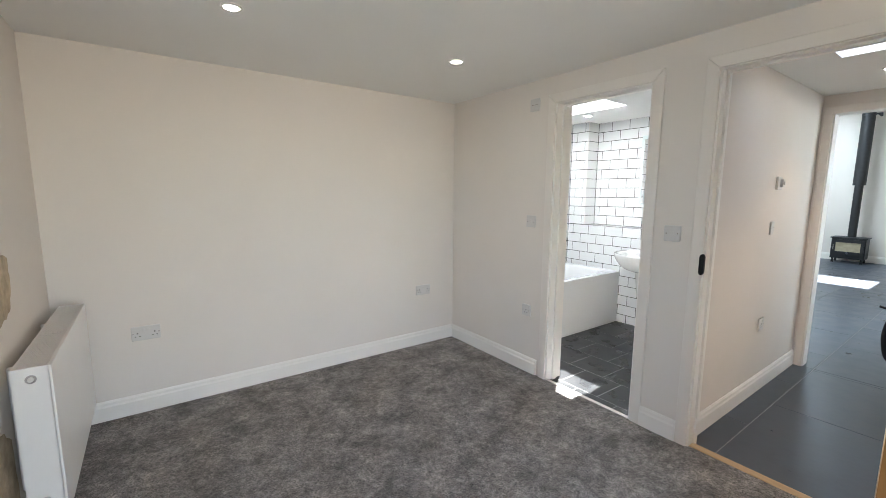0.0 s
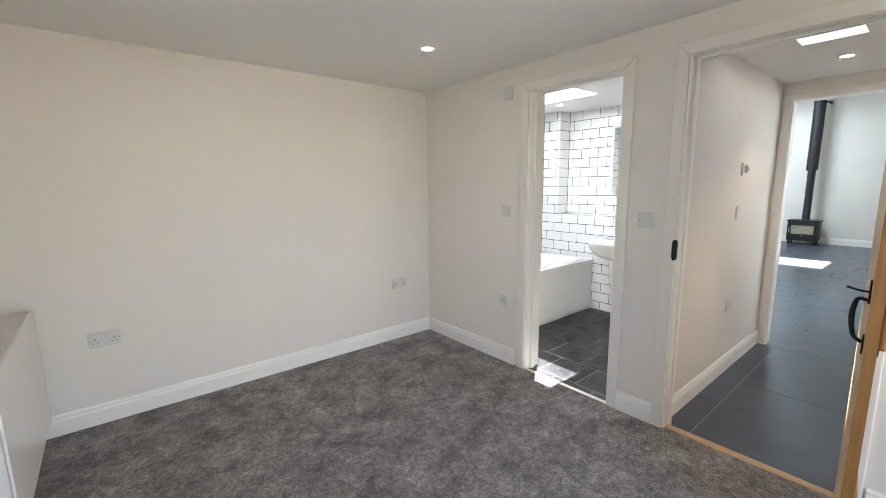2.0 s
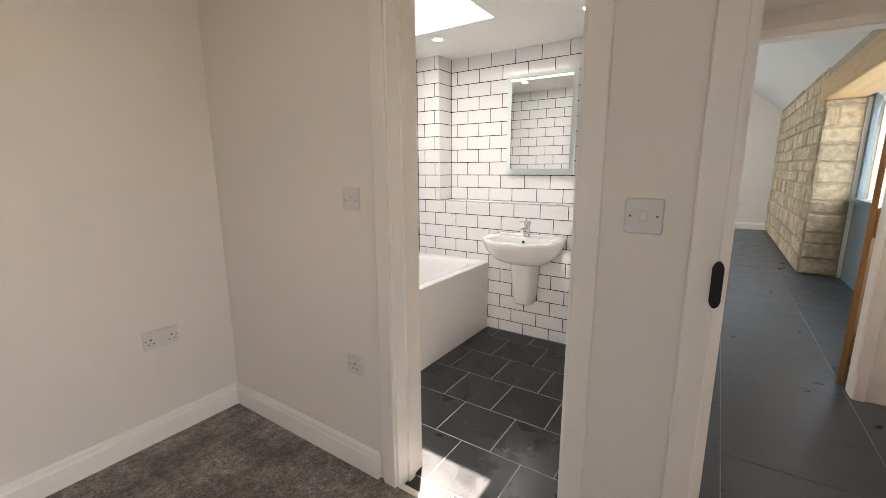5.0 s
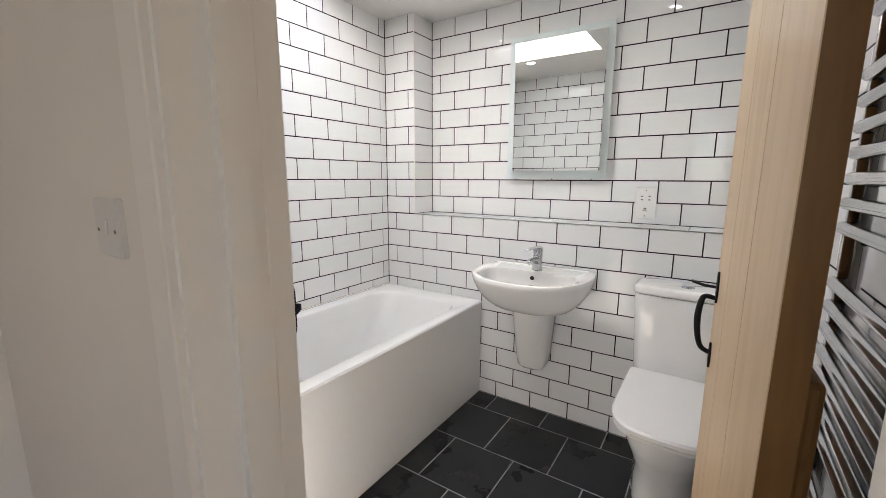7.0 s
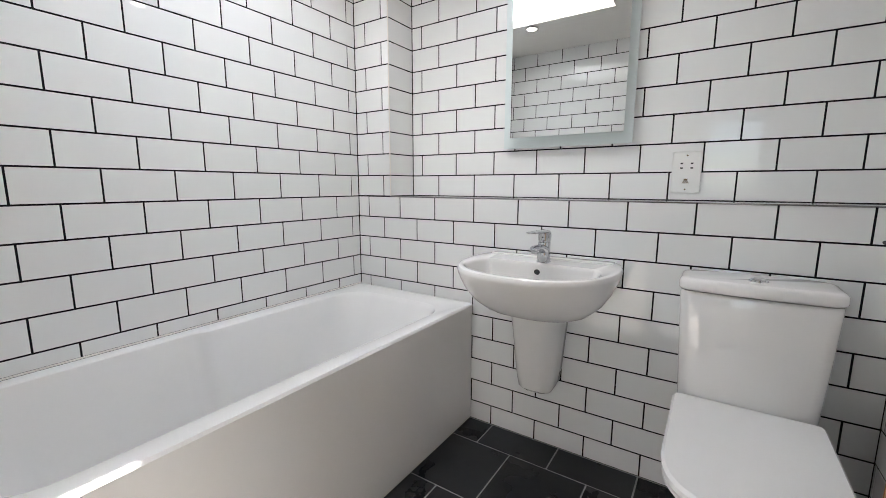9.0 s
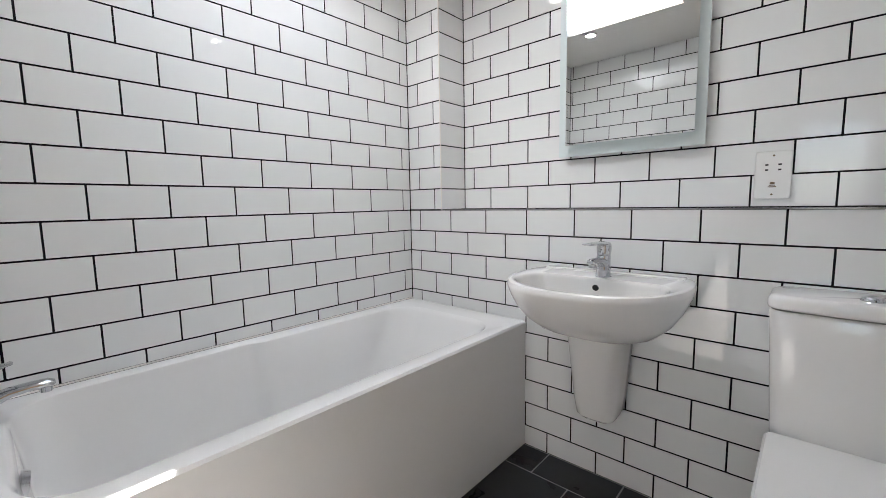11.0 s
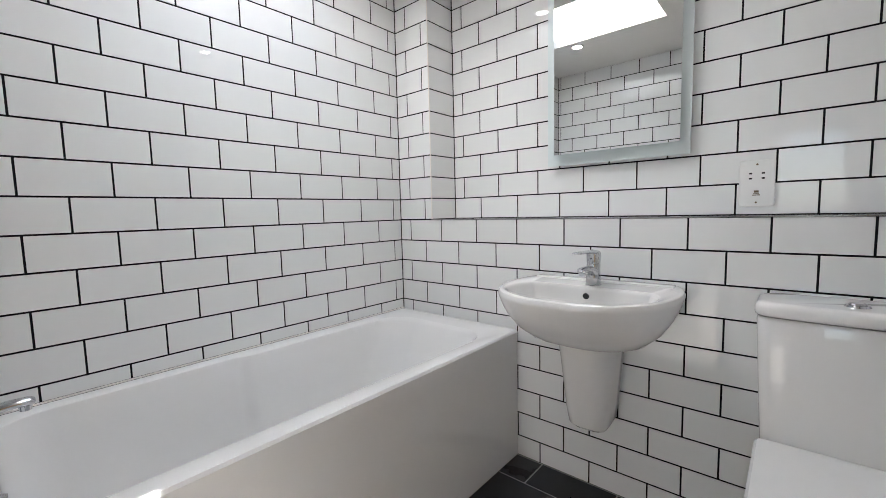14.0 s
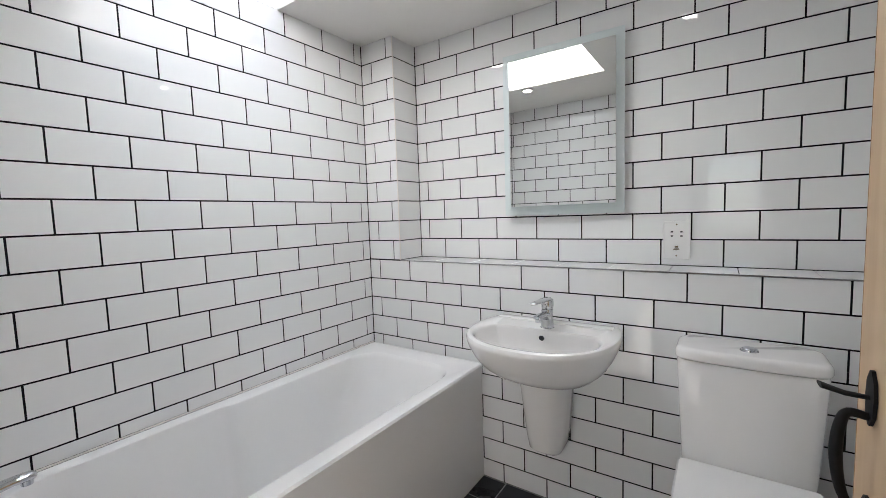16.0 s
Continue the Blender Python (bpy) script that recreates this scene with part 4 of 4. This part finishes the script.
def downlight(x, y, z, lamp, power, color, label, spread=95):
    d = thing("downlight", label, "ceiling light", "downlights")
    d.location = (x, y, z)
    bm = bmesh.new()
    rings = []
    for r, h in ((0.030, -0.001), (0.031, -0.006), (0.040, -0.006), (0.043, -0.002), (0.043, 0.0)):
        rings.append([Vector((r * math.cos(2 * math.pi * i / 32), r * math.sin(2 * math.pi * i / 32), h)) for i in range(32)])
    loft(bm, rings, close_first=False, close_last=False)
    part("bezel", bm, PLASTIC, d, smooth=True)
    bm = bmesh.new()
    tube(bm, (0, 0, -0.0025), (0, 0, -0.0008), 0.029, 0.029, 28)
    part("lens", bm, lamp, d, "glowing lamp lens")
    spot_light("downlight_beam", (x, y, z - 0.012), power, color, spread)


WARM = (1.0, 0.70, 0.44)
for x, y in ((-2.455, -1.0), (-3.67, -1.0), (-2.455, -3.3), (-3.67, -3.3)):
    downlight(x, y, CEIL, LAMP, 8, WARM, "small round recessed downlight, lit, in the bedroom ceiling")
downlight(-0.34, -0.44, CEIL, LAMP_COOL, 8, (1.0, 0.95, 0.88), "small round recessed downlight, lit, over the bath")
downlight(-1.085, -0.385, CEIL, LAMP_COOL, 6, (1.0, 0.95, 0.88), "small round recessed downlight, lit, in the bathroom ceiling")
downlight(-0.34, -1.45, CEIL, LAMP_COOL, 6, (1.0, 0.95, 0.88), "small round recessed downlight, lit, above the toilet", 120)
downlight(-0.47, -2.55, HALL_CEIL, LAMP, 17, WARM, "small round recessed downlight, lit, in the hall ceiling")

# ---- bedroom radiator, window and stone ----


def radiator():
    r = thing("radiator", "white double panel radiator under the bedroom window", "radiator")
    x0, x1, y0, y1, z0, z1 = -4.452, -4.346, -1.108, -0.125, 0.150, 0.745
    bm = bmesh.new()
    box(bm, x1 - 0.010, x1, y0, y1, z0, z1 - 0.003, bevel=0.003)
    part("front_panel", bm, RAD, r)
    bm = bmesh.new()
    box(bm, x0, x0 + 0.010, y0 + 0.01, y1 - 0.01, z0, z1 - 0.003, bevel=0.003)
    part("back_panel", bm, RAD, r)
    for y in (y0, y1 - 0.0015):
        bm = bmesh.new()
        box(bm, x0 - 0.002, x1 - 0.011, y, y + 0.0015, z0 + 0.01, z1 - 0.002)
        part("side_panel", bm, RAD, r)
    g = new("top_grille")
    g.parent = r
    part("rim", boxes((x0 + 0.001, x0 + 0.006, y0, y1, z1 - 0.002, z1), (x1 - 0.009, x1 - 0.001, y0, y1, z1 - 0.002, z1), (x0 + 0.006, x1 - 0.009, y0, y0 + 0.008, z1 - 0.002, z1),
         (x0 + 0.006, x1 - 0.009, y1 - 0.008, y1, z1 - 0.002, z1), (x0 + 0.006, x1 - 0.009, -0.66, -0.645, z1 - 0.002, z1)), RAD, g)
    for i in range(17):
        x = x0 + 0.009 + i * 0.0052
        part("slat", boxes((x, x + 0.0032, y0 + 0.008, y1 - 0.008, z1 - 0.006, z1 - 0.0025)), RAD, g)
    fins = bmesh.new()
    for i in range(30):
        y = y0 + 0.03 + i * 0.032
        box(fins, x0 + 0.012, x1 - 0.012, y, y + 0.001, z0 + 0.03, z1 - 0.05)
    part("convector_fins", fins, RAD, r)
    bm = bmesh.new()
    tube(bm, (x0 + 0.050, y0 + 0.002, z1 - 0.042), (x0 + 0.050, y0 - 0.004, z1 - 0.042), 0.0155, 0.0155, 20)
    part("plug_collar", bm, CHROME, r, "grey metal plug collar", smooth=True)
    bm = bmesh.new()
    tube(bm, (x0 + 0.050, y0 - 0.004, z1 - 0.042), (x0 + 0.050, y0 - 0.010, z1 - 0.042), 0.009, 0.008, 16)
    part("bleed_plug", bm, PLASTIC, r, smooth=True)
    bm = bmesh.new()
    tube(bm, (x0 + 0.05, y0, 0.19), (x0 + 0.05, y0 - 0.035, 0.19), 0.012, 0.012, 14)
    tube(bm, (x0 + 0.05, y0 - 0.035, 0.17), (x0 + 0.05, y0 - 0.035, 0.26), 0.018, 0.016, 16)
    part("valve", bm, PLASTIC, r, smooth=True)
    bm = bmesh.new()
    tube(bm, (x0 + 0.05, y0 - 0.035, 0.010), (x0 + 0.05, y0 - 0.035, 0.17), 0.0075, 0.0075, 12)
    tube(bm, (x0 + 0.05, y1 - 0.02, 0.010), (x0 + 0.05, y1 - 0.02, 0.155), 0.0075, 0.0075, 12)
    part("pipe", bm, PLASTIC, r, smooth=True)
    for y in (y0 + 0.18, y1 - 0.18):
        part("bracket", boxes((-4.4995, x0 + 0.001, y, y + 0.03, z0 + 0.05, z1 - 0.05)), RAD, r)


radiator()


def window_unit(name, label, x, y0, y1, z0, z1, out, mat, mull):
    """A casement window in a wall that runs along y."""
    w = structure(name, boxes((x, x + 0.06, y0, y0 + 0.05, z0, z1), (x, x + 0.06, y1 - 0.05, y1, z0, z1), (x, x + 0.06, y0 + 0.05, y1 - 0.05, z0, z0 + 0.05), (x, x + 0.06, y0 + 0.05, y1 - 0.05, z1 - 0.05, z1)), mat, label)
    for m in mull:
        part("mullion", boxes((x + 0.005, x + 0.055, m - 0.025, m + 0.025, z0 + 0.05, z1 - 0.05)), mat, w)
    pane = part("pane", boxes((x + 0.026, x + 0.030, y0 + 0.05, y1 - 0.05, z0 + 0.05, z1 - 0.05)), PANE, w, "clear glass pane")
    pane.visible_shadow = False
    return w


window_unit("window_bedroom", "grey blue painted casement window in a deep reveal", -4.84, -2.65, -1.35, 0.88, 1.95, -1, SAGE, (-2.0,))
structure("window_sill", boxes((-4.80, -4.47, -2.68, -1.32, 0.86, 0.885)), GLOSS, "white painted bedroom window sill")


def stone_patch(points, label):
    """Exposed stone with a wavering plaster edge, on the west wall; points are (y, z)."""
    rnd = random.Random(4)
    bm = bmesh.new()
    edge = []
    for (ya, za), (yb, zb) in zip(points, points[1:] + points[:1]):
        for k in range(5):
            f = k / 5
            edge.append((ya + (yb - ya) * f + rnd.uniform(-0.008, 0.008), za + (zb - za) * f + rnd.uniform(-0.008, 0.008)))
    loft(bm, [[Vector((x, y, z)) for y, z in edge] for x in (-4.499, -4.494)])
    structure("exposed_stone", bm, STONE, label)


stone_patch([(-0.735, 1.10), (-0.75, 0.96), (-0.80, 0.885), (-0.95, 0.865), (-1.08, 0.845), (-1.30, 0.85), (-1.30, 1.12), (-1.0, 1.115)], "bare ochre stone beside the window, edged by plaster")
stone_patch([(-0.995, 0.46), (-1.12, 0.53), (-1.14, 0.70), (-1.45, 0.72), (-1.45, 0.13), (-1.0, 0.13)], "bare ochre stone low on the wall, edged by plaster")

# ---- living room ----
SX, SY = 7.42, -1.18


def stove():
    s = thing("wood_stove", "matt black wood burning stove on short legs", "stove")
    bm = bmesh.new()
    box(bm, SX, SX + 0.34, SY - 0.255, SY + 0.255, 0.09, 0.50, bevel=0.006)
    part("firebox", bm, STEEL, s)
    bm = bmesh.new()
    box(bm, SX - 0.02, SX + 0.36, SY - 0.275, SY + 0.275, 0.50, 0.525, bevel=0.005)
    part("top_plate", bm, STEEL, s)
    d = new("stove_door")
    d.parent = s
    part("door_frame", boxes((SX - 0.022, SX - 0.001, SY - 0.235, SY + 0.235, 0.17, 0.235), (SX - 0.022, SX - 0.001, SY - 0.235, SY + 0.235, 0.42, 0.475),
         (SX - 0.022, SX - 0.001, SY - 0.235, SY - 0.185, 0.235, 0.42), (SX - 0.022, SX - 0.001, SY + 0.185, SY + 0.235, 0.235, 0.42)), STEEL, d)
    part("door_glass", boxes((SX - 0.012, SX - 0.001, SY - 0.185, SY + 0.185, 0.235, 0.42)), STOVE_GLASS, d, "tan fire bricks showing through stove glass")
    bm = bmesh.new()
    tube(bm, (SX - 0.045, SY + 0.21, 0.27), (SX - 0.045, SY + 0.21, 0.38), 0.008, 0.008, 10)
    part("door_handle", bm, CHROME, d, smooth=True)
    bm = bmesh.new()
    tube(bm, (SX - 0.024, SY, 0.205), (SX - 0.030, SY, 0.205), 0.022, 0.020, 18)
    part("air_control", bm, CHROME, s, "small bright air control knob", smooth=True)
    for dx in (0.03, 0.29):
        for dy in (-0.23, 0.20):
            bm = bmesh.new()
            box(bm, SX + dx, SX + dx + 0.035, SY + dy, SY + dy + 0.035, 0.001, 0.09)
            part("leg", bm, STEEL, s)
    f = thing("stove_flue", "matt black steel flue pipe with a wider sleeve", "flue pipe")
    bm = bmesh.new()
    tube(bm, (SX + 0.17, SY - 0.01, 0.525), (SX + 0.17, SY - 0.01, 1.62), 0.066, 0.066, 28)
    part("lower_pipe", bm, STEEL, f, smooth=True)
    bm = bmesh.new()
    tube(bm, (SX + 0.17, SY - 0.01, 1.57), (SX + 0.17, SY - 0.01, 3.37), 0.098, 0.098, 28)
    part("upper_sleeve", bm, STEEL, f, smooth=True)
    bm = bmesh.new()
    tube(bm, (SX + 0.17, SY - 0.01, 2.92), (SX + 0.17, SY - 0.01, 2.96), 0.104, 0.104, 28)
    box(bm, SX + 0.24, 7.9, SY - 0.16, SY - 0.13, 2.925, 2.955)
    box(bm, SX + 0.15, SX + 0.19, SY - 0.20, SY - 0.10, 2.925, 2.955)
    part("wall_bracket", bm, STEEL, f)


stove()


def living_window():
    w = structure("window_living", boxes((0.27, 3.60, -3.50, -3.44, 0, 0.10), (0.27, 3.60, -3.50, -3.44, 0.86, 0.93), (0.27, 3.60, -3.50, -3.44, 2.14, 2.255), (3.50, 3.60, -3.50, -3.44, 0.93, 2.14), (0.27, 0.37, -3.50, -3.44, 0.93, 2.14)),
                  SAGE, "wide grey blue painted window wall over panelling")
    for x0 in (0.27, 1.10, 1.93, 2.76):
        part("lower_panel", boxes((x0 + 0.004, x0 + 0.826, -3.485, -3.455, 0.10, 0.86)), SAGE, w)
        if x0 > 0.3:
            part("mullion", boxes((x0 - 0.03, x0 + 0.03, -3.50, -3.435, 0.93, 2.14)), SAGE, w)
        p = part("pane", boxes((x0 + 0.05, x0 + 0.78, -3.472, -3.468, 0.93, 2.14)), PANE, w, "clear glass pane")
        p.visible_shadow = False
    structure("trim", boxes((3.583, 3.60, -3.44, -3.405, 0.0, 2.02)), GLOSS, "cream edge strip between stone and panelling")
    structure("window_sill", boxes((0.27, 3.583, -3.44, -3.38, 0.90, 0.935)), SAGE, "narrow grey blue painted sill")
    bm = bmesh.new()
    box(bm, 0.29, 3.86, -3.40, -3.035, 2.02, 2.26, bevel=0.02)
    structure("lintel", bm, LINTEL, "thick honey coloured timber lintel over the window")


living_window()

# ---- pieces: glazed wall tiles ----
TP, TH = 0.103, 0.2045
TZ = 1.0156
tile_meshes = {}
rnd = random.Random(11)


def slab_mesh(w, h, d, ch, mat, key):
    k = (key, round(w, 3), round(h, 3))
    if k not in tile_meshes:
        me = bpy.data.meshes.new(key)
        a, b = w / 2, h / 2
        vs = []
        for z, g in ((-d, 0), (-ch, 0), (0, ch)):
            vs += [(-a + g, -b + g, z), (a - g, -b + g, z), (a - g, b - g, z), (-a + g, b - g, z)]
        fs = [(8, 9, 10, 11)]
        for r in (0, 4):
            fs += [(r + i, r + (i + 1) % 4, r + 4 + (i + 1) % 4, r + 4 + i) for i in range(4)]
        me.from_pydata(vs, [], fs)
        me.materials.append(mat)
        me.update()
        tile_meshes[k] = me
    return tile_meshes[k]


def lay(name, mesh, parent, centre, right, up, tilt=0.0, kind=""):
    out = right.cross(up)
    m = Matrix((right, up, out)).transposed().to_4x4()
    m.translation = centre
    ob = new(name, mesh)
    ob.parent = parent
    ob.matrix_world = m @ pose(0, 0, 0, rnd.gauss(0, tilt), rnd.gauss(0, tilt), 0)
    return ob


def tile_wall(parent, origin, along, normal, u0, u1, z0, z1, even0, odd0, flip=1):
    """Brick bonded glazed tiles; u runs from the origin along the wall."""
    origin, along, normal = Vector(origin), Vector(along), Vector(normal)
    up = Vector((0, 0, 1))
    right = up.cross(normal)
    g = 0.0027
    for r in range(-11, 10):
        za, zb = TZ - (r + 1) * TP, TZ - r * TP
        za, zb = max(za, z0), min(zb, z1)
        if zb - za < 0.012:
            continue
        if z1 == CEIL and zb == z1:
            zb += 0.002
        start = even0 if r % 2 == 0 else odd0
        cuts = [u0] + [start + TH * n for n in range(-1, 14) if u0 + 0.008 < start + TH * n < u1 - 0.008] + [u1]
        for a, b in zip(cuts, cuts[1:]):
            c = origin + along * ((a + b) / 2) + up * ((za + zb) / 2)
            lay("tile", slab_mesh(b - a - 2 * g, zb - za - 2 * g, 0.006, 0.0006, TILE, "tile"), parent, c, right, up, 0.09)


EV, OD = 0.07, 0.172
X, Y, Z = (1, 0, 0), (0, 1, 0), (0, 0, 1)
tile_wall(wall_n, (0, 0, 0), (-1, 0, 0), (0, -1, 0), 0.0, 1.63, 0.556, CEIL, 0.152, 0.050)
tile_wall(wall_e, (0, 0, 0), (0, -1, 0), (-1, 0, 0), 0.0, 1.99, 0.0, TZ, EV, OD)
tile_wall(wall_e, (REC, 0, 0), (0, -1, 0), (-1, 0, 0), -PILLAR, 1.99, TZ + 0.002, CEIL, EV, OD)
tile_wall(pillar, (0, 0, 0), (0, -1, 0), (-1, 0, 0), 0.0, -PILLAR, TZ + 0.002, CEIL, EV, OD)
tile_wall(pillar, (0, PILLAR, 0), (1, 0, 0), (0, -1, 0), 0.0, REC, TZ + 0.002, CEIL, 5, 5)
tile_wall(wall_s, (REC, SOUTH, 0), (-1, 0, 0), (0, 1, 0), 0.0, REC + 1.63, 0.0, CEIL, 0.10, 0.20)
tile_wall(wall_w, (WIN, 0, 0), (0, -1, 0), (1, 0, 0), 0.0, 1.145, 0.0, CEIL, 0.12, 0.02)
tile_wall(wall_w, (WIN, 0, 0), (0, -1, 0), (1, 0, 0), 1.145, 1.88, 2.012, CEIL, 0.12, 0.02)
tile_wall(wall_w, (WIN, 0, 0), (0, -1, 0), (1, 0, 0), 1.88, 1.99, 0.0, CEIL, 0.12, 0.02)
y = PILLAR
while y > SOUTH + 0.01:
    y2 = max(y - TH, SOUTH)
    lay("tile", slab_mesh(y - y2 - 0.0022, REC - 0.010, 0.006, 0.001, TILE, "tile"), wall_e, Vector((0.0075 + (REC - 0.0075) / 2, (y + y2) / 2, 1.0175)), Vector((0, 1, 0)), Vector((-1, 0, 0)), 0.05)
    y = y2

# ---- pieces: slate floor ----


def slate_floor(parent, lines, y0, y1, size, offsets, mat, key, along="y", g=0.0019, tilt=0.05, rise=0.0006):
    """Rows between successive lines; joints across each row at its offset plus whole sizes."""
    for i, (a, b) in enumerate(zip(lines, lines[1:])):
        off = offsets[i % len(offsets)]
        n0 = int((min(y0, y1) - off) / size) - 2
        cuts = [min(y0, y1)] + [off + size * n for n in range(n0, n0 + 60) if min(y0, y1) + 0.01 < off + size * n < max(y0, y1) - 0.01] + [max(y0, y1)]
        for c, d in zip(cuts, cuts[1:]):
            w, l = abs(b - a) - 2 * g, d - c - 2 * g
            if w < 0.01 or l < 0.01:
                continue
            ctr = Vector(((a + b) / 2, (c + d) / 2, rnd.uniform(-rise, rise))) if along == "y" else Vector(((c + d) / 2, (a + b) / 2, rnd.uniform(-rise, rise)))
            right = Vector((1, 0, 0)) if along == "y" else Vector((0, -1, 0))
            upv = Vector((0, 1, 0)) if along == "y" else Vector((1, 0, 0))
            lay("slate_tile", slab_mesh(w, l, 0.011, 0.0015, mat, key), parent, ctr, right, upv, tilt)


slate_floor(bath_floor, [0.0, -0.15, -0.45, -0.75, -1.05, -1.345, -1.645, WX + 0.02], SOUTH, -0.66, 0.30, [-0.797, -0.948], SLATE, "bath_slate", g=0.0023)
slate_floor(hall_floor, [-2.13, -2.275, -2.87, -3.02], WX + 0.055, 0.16, 0.90, [-0.30, 0.12], SLATE_PALE, "hall_slate", along="x", g=0.0018, tilt=0.012, rise=0.0003)
slate_floor(hall_floor, [1.9, 1.295, 0.70, 0.105, -0.49, -1.085, -1.68, -2.275, -2.87, -3.465], 0.16, 7.9, 0.90, [-0.30, 0.12], SLATE_PALE, "hall_slate", along="x", g=0.0018, tilt=0.012, rise=0.0003)

# ---- pieces: rubble stones of the living room wall ----
r2 = random.Random(5)
stone_mesh_count = [0]


def rubble(parent, corner, along, normal, length, height):
    corner, along, normal = Vector(corner), Vector(along), Vector(normal)
    z = 0.01
    while z < height - 0.06:
        h = min(r2.uniform(0.13, 0.26), height - z)
        u = 0.0
        while u < length - 0.05:
            w = min(r2.uniform(0.18, 0.42), length - u)
            if length - u - w < 0.08:
                w = length - u
            bm = bmesh.new()
            g = 0.010
            dz = r2.uniform(0.012, 0.03)
            pts = [(g, g), (w / 2, g * r2.uniform(0.6, 1.6)), (w - g, g), (w - g * r2.uniform(0.6, 1.8), h / 2), (w - g, h - g), (w / 2, h - g * r2.uniform(0.6, 1.6)), (g, h - g), (g * r2.uniform(0.6, 1.8), h / 2)]
            rings = []
            for out, k in ((-0.02, 1.0), (dz * 0.5, 1.0), (dz, 0.82)):
                rings.append([corner + along * (u + w / 2 + (a - w / 2) * k) + Vector((0, 0, z + h / 2 + (b - h / 2) * k)) + normal * out for a, b in pts])
            loft(bm, rings)
            part("stone", bm, STONE, parent)
            u += w
        z += h


rubble(south_living, (3.60, -3.06, 0), (1, 0, 0), (0, 1, 0), 4.3, 2.42)
rubble(south_living, (3.60, -3.40, 0), (0, 1, 0), (-1, 0, 0), 0.34, 2.02)
